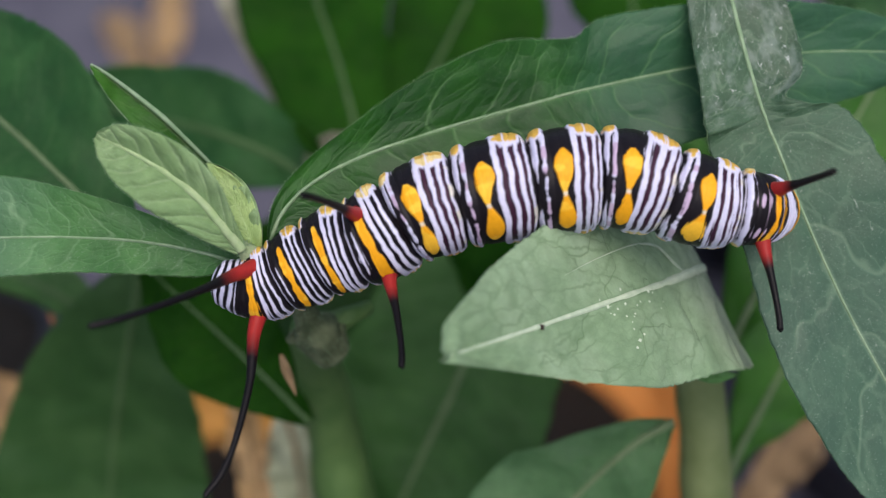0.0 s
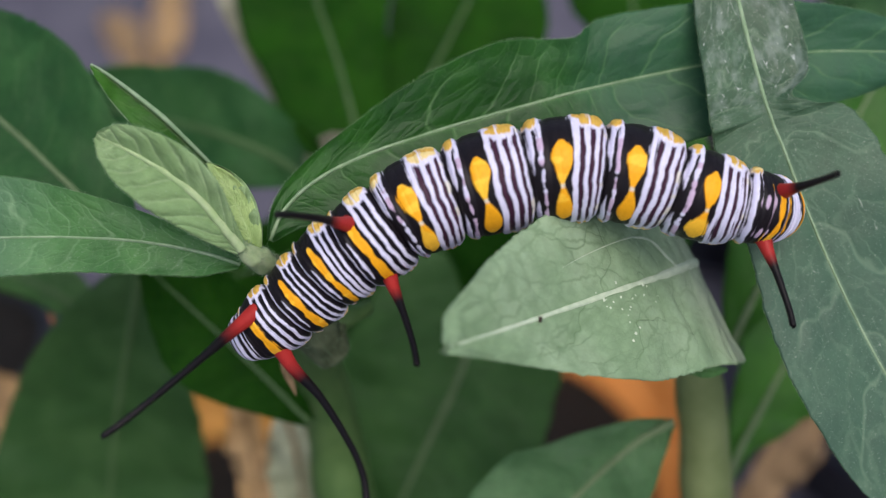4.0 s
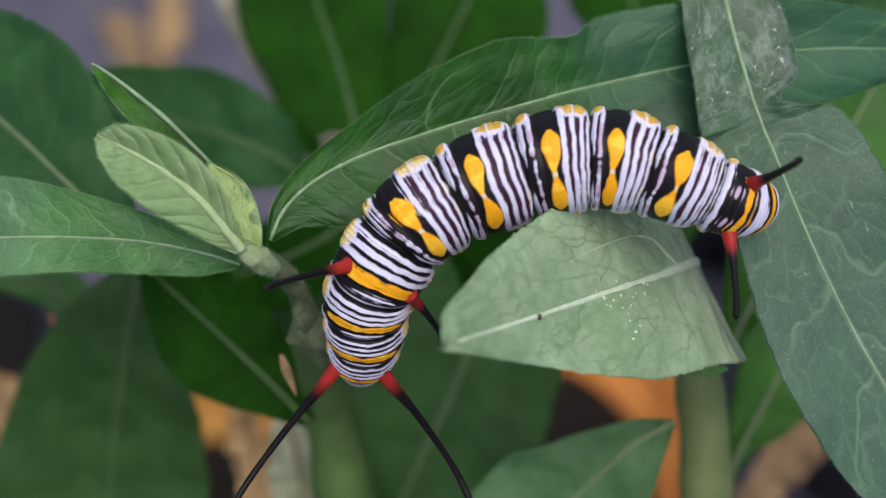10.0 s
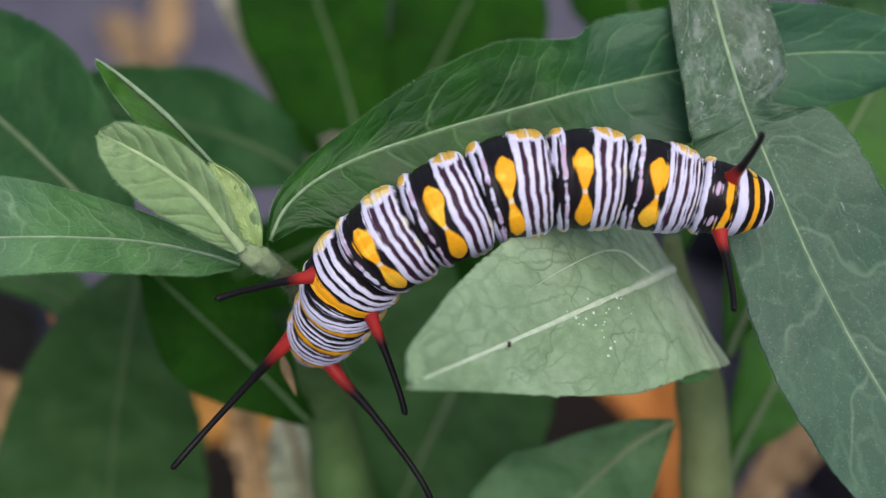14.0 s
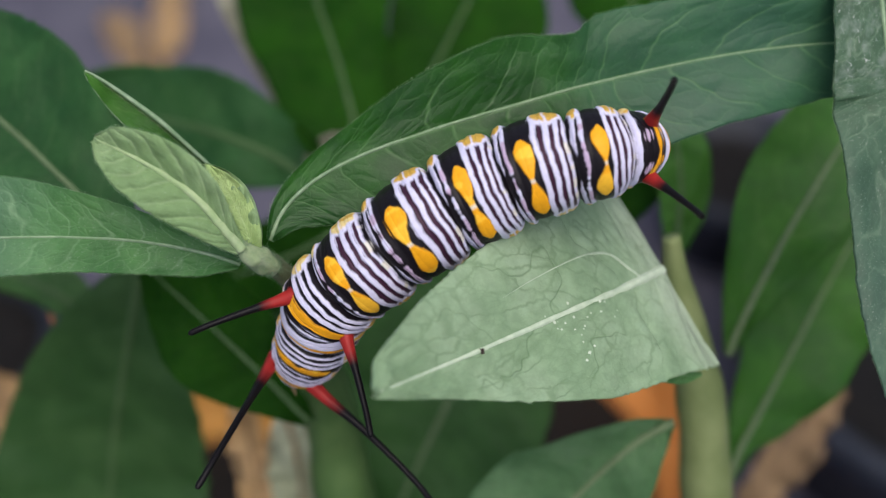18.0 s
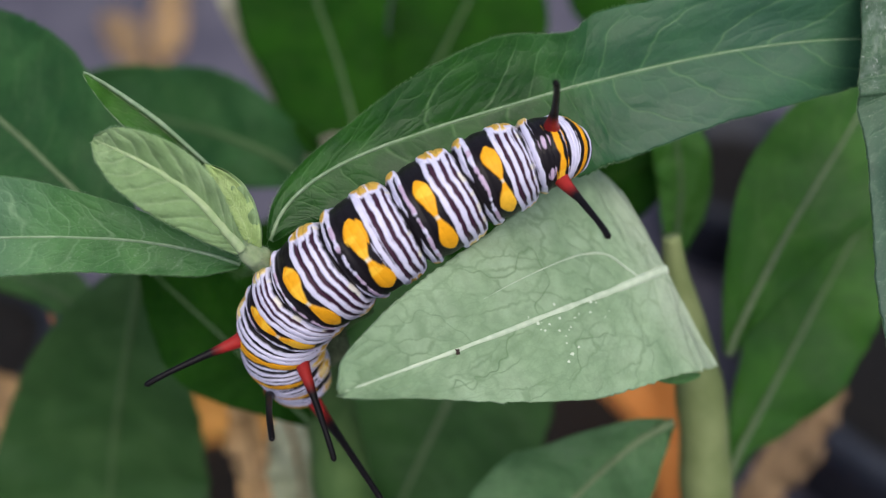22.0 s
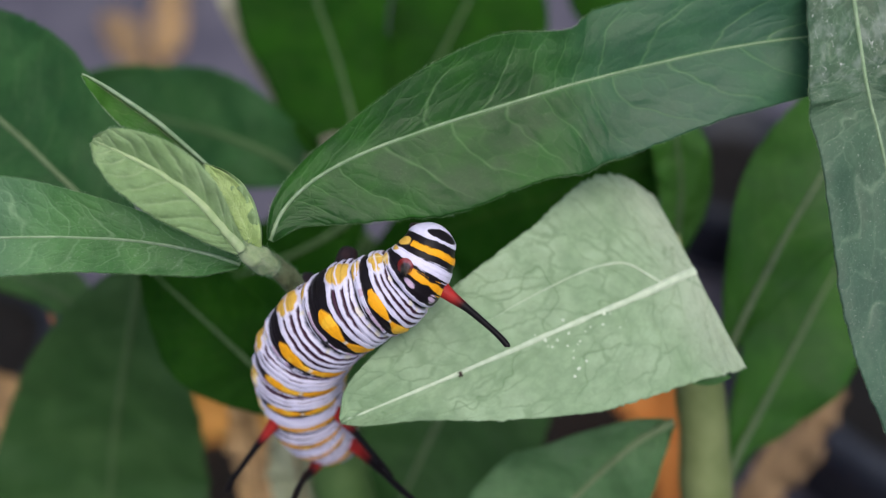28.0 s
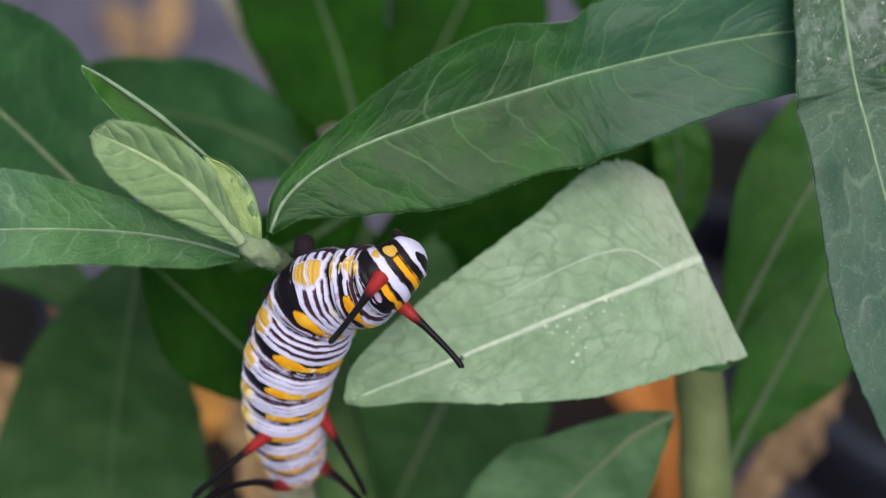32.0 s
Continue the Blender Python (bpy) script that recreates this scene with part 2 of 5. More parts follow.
# ---- leaves ----
def leaf(name, parent, stations, material, rib, label="", lift=(0, 0), wave=0.0004, seed=0, rows=90, cols=16, thick=0.00025,
         rib_r=0.0004, bend=0.0, rag=0.03, rib_side=1, at=None, twist=(0, 0), sunk=-0.15, fade=0.85, hole=None, quilt=0.0):
    """A leaf along stations (x, y, z, half-width to the left, to the right). lift: degrees by which each half rises
    to the viewer's side; bend: how far the edges roll back; quilt: how far the blade swells between its side veins, as a share of its width."""
    count, slant, stray = VEINS.get(material.name, (12, 1.7, 0.5))
    mid = [np.array(s[:3], float) for s in stations]
    base = Vector(mid[0]) if at is None else Vector(at)
    wl, wr = [s[3] for s in stations], [s[4] for s in stations]
    n = len(stations) - 1
    top, uvs, runs = [], [], []
    across = []
    for i in range(rows + 1):
        s = n * i / rows
        c = Vector(curve_at(mid, s))
        t = Vector(curve_at(mid, min(s + 0.1, n))) - Vector(curve_at(mid, max(s - 0.1, 0)))
        t.normalize()
        left = FACE.cross(t).normalized()
        up = t.cross(left).normalized()
        a = [float(curve_at([np.array([w]) for w in ws], s)[0]) for ws in (wl, wr)]
        g = 8.0 * i / rows
        for j in range(-cols, cols + 1):
            k = 0 if j >= 0 else 1
            f = abs(j) / cols
            sign = 1 if j >= 0 else -1
            ang = radians(lift[k] + twist[k] * i / rows)
            w = max(a[k], 0.00005) * (1 + rag * f * noise.noise((g * 7 + seed, sign * 3.1, 0.0)) + rag * 0.6 * f * noise.noise((g * 23 + seed, sign * 3.1, 4.0)))
            rise = math.tan(ang) * f * w - bend * f * f * w
            rise += wave * f * noise.noise((g * 0.9 + seed, sign * f * 1.2, 7.7)) * 2 + wave * 0.3 * noise.noise((g * 2.2 + seed, sign * f * 2.5, 1.7))
            run = count * i / rows - slant * f ** 1.4 + stray * noise.noise((g * 1.3 + seed, sign * f * 1.5, 2.2)) + 0.25 * stray * noise.noise((g * 5.0 + seed, sign * f * 5.0, 5.1))
            if quilt:
                d = 2 * abs((run + (0.43 if sign > 0 else 0.0)) % 1.0 - 0.5)
                rise += quilt * w * (1 - (1 - d) ** 2) * math.sqrt(max(0.0, 4 * f * (1 - f)))
            runs.append(run)
            top.append(c + left * (sign * f * w) + up * rise - base)
            uvs.append((i / rows, 0.5 + 0.5 * sign * f))
        across.append(up)
    m = 2 * cols + 1
    verts = list(top)
    for i in range(rows + 1):
        for j in range(m):
            verts.append(top[i * m + j] - across[i] * thick)
    faces = []
    q = (rows + 1) * m
    for i in range(rows):
        for j in range(m - 1):
            p = i * m + j
            if hole and ((i / rows - hole[0]) / hole[2]) ** 2 + (((j + 0.5) / cols - 1 + hole[1]) / hole[3]) ** 2 < 1:
                continue
            faces.append((p, p + 1, p + m + 1, p + m)[::-1])
            faces.append((q + p, q + p + 1, q + p + m + 1, q + p + m))
        for j in (0, m - 1):
            p = i * m + j
            faces.append((p, p + m, q + p + m, q + p) if j else (p, q + p, q + p + m, p + m))
    me = mesh_of(name, verts, faces)
    layer = me.uv_layers.new(name="UVMap")
    both = uvs + uvs
    flat = []
    for p in me.polygons:
        for v in p.vertices:
            flat.extend(both[v])
    layer.data.foreach_set("uv", flat)
    me.attributes.new("vein", "FLOAT", "POINT").data.foreach_set("value", runs + runs)
    ob = part(name, me, material, parent, label)
    ob.location = base - parent.location - (parent.parent.location if parent.parent else Vector())
    if rib and rib_r:
        pts, rad = [], []
        for i in range(0, rows + 1, max(1, rows // 14)):
            rad.append(rib_r * (1.1 - fade * i / rows))
            pts.append(top[i * m + cols] - across[i] * (rad[-1] * sunk * rib_side))
        part("midrib", mesh_of("midrib", *tube(pts, rad, 8, 4)), rib, ob)
    return ob


def stem(name, parent, points, radii, material, label="", rough=0.1, seed=0):
    verts, faces = tube(points, radii, 20, 10, rough, seed)
    base = Vector(points[0])
    ob = part(name, mesh_of(name, [v - base for v in verts], faces), material, parent, label)
    ob.location = base - parent.location
    return ob


def blob(at, r, seed, fine=2, rough=0.35, flat=1.0):
    bm = bmesh.new()
    bmesh.ops.create_icosphere(bm, subdivisions=fine, radius=r)
    for v in bm.verts:
        v.co *= 1 + rough * noise.noise(v.co * (1.5 / r) + Vector((seed, 0, 0)))
        v.co -= FACE * (v.co.dot(FACE) * (1 - flat))
        v.co += at
    return bm


plant = thing("milkweed_plant", (0.0, 0.035, 0.0), "green milkweed plant with lance-shaped leaves and thick stems", "plant")

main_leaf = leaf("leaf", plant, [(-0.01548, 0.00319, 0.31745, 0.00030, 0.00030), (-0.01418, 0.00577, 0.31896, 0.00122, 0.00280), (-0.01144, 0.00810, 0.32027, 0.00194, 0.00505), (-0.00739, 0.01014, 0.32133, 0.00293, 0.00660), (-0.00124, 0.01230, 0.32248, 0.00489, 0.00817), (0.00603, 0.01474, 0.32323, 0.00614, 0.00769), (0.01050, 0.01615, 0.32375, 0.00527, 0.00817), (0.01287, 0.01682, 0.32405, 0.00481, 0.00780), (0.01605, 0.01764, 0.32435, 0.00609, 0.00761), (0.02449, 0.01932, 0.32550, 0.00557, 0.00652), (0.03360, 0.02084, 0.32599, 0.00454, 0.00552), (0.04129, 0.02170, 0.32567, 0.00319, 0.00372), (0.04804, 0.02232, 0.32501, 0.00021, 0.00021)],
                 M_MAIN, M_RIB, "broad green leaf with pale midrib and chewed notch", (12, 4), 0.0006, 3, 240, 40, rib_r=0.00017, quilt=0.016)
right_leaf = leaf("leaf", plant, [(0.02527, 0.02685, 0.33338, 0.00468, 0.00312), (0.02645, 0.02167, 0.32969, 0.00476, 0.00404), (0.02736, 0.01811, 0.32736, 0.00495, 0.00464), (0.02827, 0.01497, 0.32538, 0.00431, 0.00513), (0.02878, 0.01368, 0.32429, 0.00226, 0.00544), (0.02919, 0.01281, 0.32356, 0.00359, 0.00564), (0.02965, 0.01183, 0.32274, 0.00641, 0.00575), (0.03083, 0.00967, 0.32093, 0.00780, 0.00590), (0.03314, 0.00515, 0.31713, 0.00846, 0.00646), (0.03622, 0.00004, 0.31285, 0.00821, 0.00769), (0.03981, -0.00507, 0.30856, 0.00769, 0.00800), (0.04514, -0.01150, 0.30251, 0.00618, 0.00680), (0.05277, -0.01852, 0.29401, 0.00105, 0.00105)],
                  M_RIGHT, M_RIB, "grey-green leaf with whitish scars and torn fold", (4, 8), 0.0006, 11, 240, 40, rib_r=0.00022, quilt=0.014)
pale_leaf = leaf("leaf", plant, [(0.02454, 0.00672, 0.30866, 0.01013, 0.00822), (0.02204, 0.00561, 0.30839, 0.00971, 0.01156), (0.01825, 0.00401, 0.30770, 0.00902, 0.01217), (0.01158, 0.00104, 0.30716, 0.00836, 0.00976), (0.00351, -0.00220, 0.30575, 0.00553, 0.00755), (-0.00285, -0.00479, 0.30488, 0.00274, 0.00548), (-0.00752, -0.00682, 0.30448, 0.00115, 0.00313), (-0.00941, -0.00769, 0.30441, 0.00021, 0.00042)],
                 M_PALE, M_RIB_PALE, "pale green leaf turned to its underside, sharply folded over", (14, -16), 0.0006, 5, 180, 40, rib_r=0.00054, twist=(0, 34), sunk=0.45, fade=1.06, quilt=0.016)
left_leaf = leaf("leaf", plant, [(-0.01817, 0.00153, 0.31605, 0.00040, 0.00040), (-0.02146, 0.00230, 0.31670, 0.00213, 0.00142), (-0.02702, 0.00308, 0.31735, 0.00293, 0.00263), (-0.03375, 0.00371, 0.31723, 0.00315, 0.00432), (-0.04004, 0.00400, 0.31682, 0.00347, 0.00552), (-0.04658, 0.00449, 0.31593, 0.00309, 0.00464), (-0.05372, 0.00559, 0.31424, 0.00042, 0.00042)],
                 M_LEAF, M_RIB, "green leaf with pale midrib", (8, 4), 0.0004, 21, 180, 36, rib_r=0.00016, quilt=0.016)
young_leaf = leaf("young_leaf", plant, [(-0.01735, -0.00003, 0.31996, 0.00068, 0.00039), (-0.01864, 0.00069, 0.32188, 0.00174, 0.00106), (-0.02075, 0.00205, 0.32432, 0.00306, 0.00230), (-0.02341, 0.00335, 0.32607, 0.00333, 0.00271), (-0.02627, 0.00463, 0.32714, 0.00276, 0.00219), (-0.02831, 0.00571, 0.32740, 0.00163, 0.00124), (-0.02936, 0.00608, 0.32771, 0.00029, 0.00029)],
                  M_YOUNG, M_RIB_YOUNG, "small light green furled young leaf", (14, 30), 0.0003, 31, 160, 36, rib_r=0.00046, quilt=0.09, fade=1.04)
bud_leaf = leaf("young_leaf", plant, [(-0.01634, 0.00008, 0.31876, 0.00089, 0.00069), (-0.01687, 0.00116, 0.32097, 0.00224, 0.00156), (-0.01784, 0.00303, 0.32253, 0.00224, 0.00175), (-0.01901, 0.00445, 0.32372, 0.00146, 0.00127), (-0.02018, 0.00564, 0.32473, 0.00015, 0.00015)],
                M_YOUNG, M_RIB_YOUNG, "tiny pale green bud leaf with a hole", (8, 12), 0.0005, 33, 80, 24, rib_r=0.00022, hole=(0.48, 0.42, 0.11, 0.26), quilt=0.1)
inner_leaf = leaf("young_leaf", plant, [(-0.01645, 0.00053, 0.31822, 0.00072, 0.00056), (-0.01698, 0.00162, 0.32044, 0.00180, 0.00126), (-0.01796, 0.00350, 0.32201, 0.00180, 0.00141), (-0.01914, 0.00493, 0.32321, 0.00118, 0.00102), (-0.02031, 0.00613, 0.32423, 0.00012, 0.00012)],
                  M_INNER, None, "tiny bright yellow-green inner leaf", (10, 10), 0.0003, 34, 40, 10)
curl_leaf = leaf("young_leaf", plant, [(-0.01900, 0.00907, 0.31586, 0.00026, 0.00026), (-0.02165, 0.01138, 0.31780, 0.00159, 0.00042), (-0.02382, 0.01250, 0.32004, 0.00210, 0.00042), (-0.02610, 0.01362, 0.32229, 0.00208, 0.00042), (-0.02922, 0.01558, 0.32393, 0.00156, 0.00036), (-0.03102, 0.01606, 0.32564, 0.00077, 0.00026), (-0.03216, 0.01669, 0.32617, 0.00010, 0.00010)],
                 M_FRESH, M_RIB_MID, "narrow folded dark green young leaf with a pale edge", (8, 40), 0.0002, 35, 60, 12, rib_r=0.00006)
for f, w in ((-1.0, 0.00024), (1.0, 0.00004)):
    m = 25
    pts = [curl_leaf.data.vertices[i * m + 12 + round(12 * f)].co for i in range(0, 61, 6)]
    part("rim", mesh_of("rim", *tube(pts, [w * (1.0 - 0.6 * abs(i / 5 - 1)) for i in range(11)], 8, 3)), M_RIB, curl_leaf)

# leaves deeper in the plant
BACK = [
    ([(-0.03160, 0.01298, 0.30462, 0.00116, 0.00116), (-0.03885, 0.01960, 0.30644, 0.00653, 0.00772), (-0.04762, 0.02726, 0.30916, 0.00972, 0.01093), (-0.05734, 0.03465, 0.31163, 0.00807, 0.00744), (-0.06618, 0.04120, 0.31341, 0.00063, 0.00063)], (5, 5)),
    ([(-0.01575, 0.03587, 0.28939, 0.00070, 0.00070), (-0.02182, 0.04101, 0.28966, 0.00474, 0.00517), (-0.03031, 0.04560, 0.28946, 0.00674, 0.00769), (-0.03837, 0.04919, 0.28843, 0.00657, 0.00687), (-0.04554, 0.05140, 0.28819, 0.00498, 0.00528), (-0.05281, 0.05337, 0.28789, 0.00076, 0.00076)], (5, 5)),
    ([(-0.01000, 0.04279, 0.28306, 0.00149, 0.00149), (-0.01083, 0.04621, 0.28436, 0.00617, 0.00301), (-0.01210, 0.05133, 0.28617, 0.00852, 0.00457), (-0.01465, 0.06011, 0.28949, 0.01008, 0.00737), (-0.01769, 0.06853, 0.29251, 0.01106, 0.01066), (-0.02042, 0.07840, 0.29675, 0.00804, 0.00643), (-0.02203, 0.08456, 0.30192, 0.00040, 0.00040)], (5, 5)),
    ([(-0.01271, 0.04645, 0.27803, 0.00155, 0.00155), (-0.00742, 0.05431, 0.28058, 0.00434, 0.00711), (-0.00153, 0.06331, 0.28408, 0.00764, 0.01045), (0.00376, 0.07348, 0.28858, 0.01064, 0.01228), (0.00883, 0.08362, 0.29303, 0.00416, 0.00416)], (0, 10)),
    ([(0.02811, 0.05885, 0.28439, 0.00158, 0.00158), (0.02742, 0.06792, 0.28796, 0.00683, 0.00804), (0.02709, 0.07599, 0.29068, 0.00900, 0.00982), (0.02632, 0.08617, 0.29518, 0.00167, 0.00167)], (0, 0)),
    ([(0.04684, 0.03587, 0.28939, 0.00141, 0.00141), (0.05106, 0.04099, 0.29369, 0.00492, 0.00422), (0.05587, 0.04785, 0.29736, 0.00782, 0.00640), (0.06144, 0.05613, 0.30234, 0.00646, 0.00646), (0.06566, 0.06288, 0.30605, 0.00072, 0.00072)], (5, 5)),
    ([(0.03276, 0.01319, 0.28537, 0.00052, 0.00052), (0.03381, 0.01489, 0.28810, 0.00194, 0.00129), (0.03594, 0.01807, 0.29208, 0.00436, 0.00295), (0.03934, 0.02298, 0.29620, 0.00718, 0.00551), (0.04298, 0.02794, 0.29905, 0.00787, 0.00723), (0.04719, 0.03350, 0.30242, 0.00676, 0.00715), (0.05145, 0.03974, 0.30635, 0.00393, 0.00458), (0.05458, 0.04454, 0.30907, 0.00033, 0.00033)], (6, 4)),
    ([(0.03416, 0.00502, 0.27068, 0.00054, 0.00054), (0.03579, 0.00824, 0.27338, 0.00203, 0.00176), (0.03836, 0.01187, 0.27643, 0.00407, 0.00461), (0.04170, 0.01686, 0.27931, 0.00648, 0.00737), (0.04542, 0.02243, 0.28268, 0.00721, 0.00770), (0.04953, 0.02834, 0.28633, 0.00553, 0.00553), (0.05334, 0.03378, 0.28960, 0.00056, 0.00056)], (6, 4)),
    ([(0.02705, 0.02441, 0.28787, 0.00054, 0.00054), (0.02806, 0.02803, 0.29090, 0.00202, 0.00256), (0.02840, 0.03216, 0.29437, 0.00283, 0.00371), (0.02772, 0.03629, 0.29784, 0.00304, 0.00337), (0.02671, 0.04094, 0.30174, 0.00067, 0.00067)], (4, 4)),
    ([(-0.03719, 0.02738, 0.28423, 0.00209, 0.00209), (-0.03900, 0.02438, 0.27779, 0.00526, 0.00746), (-0.04174, 0.02064, 0.26813, 0.01071, 0.01210), (-0.04370, 0.01769, 0.26043, 0.01248, 0.01429), (-0.04504, 0.01398, 0.25340, 0.01363, 0.01570), (-0.04633, 0.00710, 0.24371, 0.01170, 0.01248), (-0.04688, -0.00229, 0.23322, 0.00079, 0.00079)], (5, 5)),
    ([(-0.01490, 0.00508, 0.28379, 0.00051, 0.00063), (-0.02077, 0.00958, 0.28756, 0.00530, 0.00480), (-0.02582, 0.01321, 0.29061, 0.00669, 0.00600), (-0.03047, 0.01697, 0.29246, 0.00394, 0.00477), (-0.03478, 0.02092, 0.29316, 0.00065, 0.00065)], (5, 5)),
    ([(0.00703, 0.03618, 0.28155, 0.00439, 0.00439), (0.00542, 0.02945, 0.27591, 0.01098, 0.01245), (0.00229, 0.02244, 0.26807, 0.01293, 0.01515), (-0.00142, 0.01706, 0.26146, 0.01381, 0.01493), (-0.00543, 0.01143, 0.25465, 0.01131, 0.01131), (-0.01020, 0.00411, 0.24656, 0.00152, 0.00152)], (5, 5)),
    ([(0.02424, 0.00086, 0.29069, 0.00024, 0.00024), (0.02264, 0.00027, 0.29019, 0.00202, 0.00131), (0.01985, -0.00110, 0.28905, 0.00440, 0.00321), (0.01653, -0.00287, 0.28625, 0.00647, 0.00563), (0.01304, -0.00505, 0.28312, 0.00815, 0.00815), (0.00705, -0.00886, 0.27862, 0.00730, 0.00730), (0.00037, -0.01222, 0.27319, 0.00062, 0.00062)], (5, 5)),
    ([(0.03127, 0.03849, 0.29224, 0.00070, 0.00070), (0.02355, 0.03714, 0.29111, 0.00561, 0.00491), (0.01595, 0.03567, 0.28857, 0.00812, 0.00635), (0.00829, 0.03539, 0.28572, 0.00929, 0.00786), (-0.00029, 0.03516, 0.28161, 0.00875, 0.00656), (-0.00915, 0.03364, 0.27773, 0.00074, 0.00074)], (0, 0)),
    ([(-0.04449, 0.02631, 0.27027, 0.00074, 0.00074), (-0.04992, 0.03041, 0.27371, 0.00223, 0.00371), (-0.05673, 0.03337, 0.27489, 0.00254, 0.00419), (-0.06423, 0.03543, 0.27532, 0.00226, 0.00376), (-0.07143, 0.03676, 0.27513, 0.00076, 0.00076)], (0, 0)),
    ([(0.06326, 0.06248, 0.29149, 0.00078, 0.00078), (0.05784, 0.06723, 0.29547, 0.00465, 0.00465), (0.05163, 0.07139, 0.29896, 0.00465, 0.00465), (0.04621, 0.07436, 0.30145, 0.00078, 0.00078)], (0, 0)),
    ([(-0.00952, 0.03472, 0.28647, 0.00071, 0.00071), (-0.01591, 0.03146, 0.28373, 0.00533, 0.00497), (-0.02331, 0.03027, 0.28012, 0.00576, 0.00504), (-0.02945, 0.03041, 0.27763, 0.00328, 0.00328), (-0.03403, 0.03047, 0.27638, 0.00037, 0.00037)], (0, 0)),
    ([(-0.00961, 0.04110, 0.27355, 0.00155, 0.00155), (-0.01504, 0.03635, 0.26956, 0.00930, 0.00930), (-0.01769, 0.02981, 0.26002, 0.01185, 0.00869), (-0.01962, 0.02419, 0.25126, 0.00080, 0.00080)], (0, 0)),
]
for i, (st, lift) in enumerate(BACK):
    # greens darkened by hand for shaded leaves, brighter for lit ones
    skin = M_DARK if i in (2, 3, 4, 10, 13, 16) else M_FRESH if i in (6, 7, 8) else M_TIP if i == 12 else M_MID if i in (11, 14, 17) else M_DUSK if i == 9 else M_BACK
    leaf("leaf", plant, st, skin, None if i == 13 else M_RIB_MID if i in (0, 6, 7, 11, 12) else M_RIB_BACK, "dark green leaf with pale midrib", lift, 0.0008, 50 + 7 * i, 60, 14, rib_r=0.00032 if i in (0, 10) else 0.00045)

# stems
stem("stem", plant, [(-0.01009, -0.00045, 0.25957), (-0.01190, 0.00449, 0.26633), (-0.01292, 0.00875, 0.27512), (-0.01360, 0.00877, 0.28819), (-0.01326, 0.00409, 0.30254)], [0.00393, 0.00374, 0.00323, 0.00276, 0.00202], M_STEM)
stem("stem", plant, [(0.006, 0.015, 0.085), (0.0, 0.008, 0.18), (-0.01002, -0.00072, 0.25934)], [0.0038, 0.0036, 0.00393], M_STEM)
shoot_stem = stem("stem", plant, [(-0.01271, 0.00169, 0.30444), (-0.01356, 0.00320, 0.30962), (-0.01515, 0.00256, 0.31431), (-0.01675, 0.00128, 0.31715)], [0.00148, 0.00107, 0.00093, 0.00100], M_NODE, "", 0.25)
stem_joint = stem("stem_node", plant, [(-0.01081, 0.00179, 0.30192), (-0.01222, 0.00200, 0.30520), (-0.01300, 0.00230, 0.30640)], [0.00176, 0.00220, 0.00120], M_NODE, "rough pale brown stem joint", 0.2, 4)
for at, r, s in (((-0.01020, 0.00250, 0.30500), 0.00070, 1), ((-0.01440, 0.00190, 0.30420), 0.00066, 2), ((-0.01350, 0.00130, 0.30600), 0.00070, 3), ((-0.01120, 0.00190, 0.30610), 0.00060, 4)):
    part("knob", blob(Vector(at) - stem_joint.location - plant.location, r, s, 3, 0.8), M_NODE, stem_joint, "fuzzy pale leaf scar")
stem("stub", plant, [(-0.01099, 0.00333, 0.30451), (-0.00906, 0.00405, 0.30512), (-0.00719, 0.00529, 0.30485)], [0.0012, 0.0010, 0.0007], M_STEM, "short green side shoot", 0.2, 6)
shoot_tip = stem("stem_tip", plant, [(-0.01525, 0.00161, 0.31547), (-0.01584, 0.00105, 0.31696), (-0.01668, 0.00042, 0.31865), (-0.01755, 0.00026, 0.32022)], [0.00075, 0.00105, 0.00100, 0.00050], M_NECK, "fuzzy pale green shoot tip", 0.3, 9)
stem("stem", plant, [(0.03077, -0.00489, 0.26890), (0.03014, -0.00034, 0.27533), (0.02938, 0.00406, 0.28162), (0.02833, 0.00829, 0.28779), (0.02641, 0.01130, 0.29423), (0.02461, 0.01364, 0.30011), (0.02382, 0.01509, 0.30394)], [0.00314, 0.00303, 0.00286, 0.00263, 0.00196, 0.00132, 0.00094], M_STEM_OLD)
stem("stem", plant, [(0.03, 0.02, 0.085), (0.033, 0.012, 0.17), (0.03077, -0.00514, 0.26869)], [0.0038, 0.0036, 0.00314], M_STEM_OLD)


# ---- pots ----
def pot(place, r, h, material, label, low=0.015):
    ob = thing("plant_pot", place, label, "pot", "pots")
    part("body", mesh_of("pot", *lathe([(0.0, 0.002), (r * 0.7, 0.0), (r * 0.72, 0.004), (r * 0.97, h - 0.02), (r * 1.05, h - 0.018), (r * 1.06, h), (r * 0.99, h), (r * 0.96, h - 0.02), (r * 0.90, h - low - 0.005)])), material, ob)
    part("soil", mesh_of("soil", *lathe([(0.0, h - low), (r * 0.5, h - low + 0.003), (r * 0.92, h - low - 0.001)])), M_SOIL, ob)
    return ob


pot((0.01, 0.01, 0.0), 0.06, 0.11, M_BLACK, "black plastic nursery pot with dark soil")
pot((0.17829, 0.17863, 0.00000), 0.075, 0.08, M_BLACK, "black plastic nursery pot beside the plant")
pot((0.11891, 0.27522, -0.00000), 0.03, 0.05, M_BLACK, "small black plastic pot beside the plant")
pot((-0.171, 0.1706, 0.0), 0.038, 0.07, M_BLACK, "black plastic nursery pot beside the plant")
pot((0.02182, 0.14516, 0.00000), 0.062, 0.06, M_ORANGE, "orange clay pot with dark soil on the paving", 0.038)
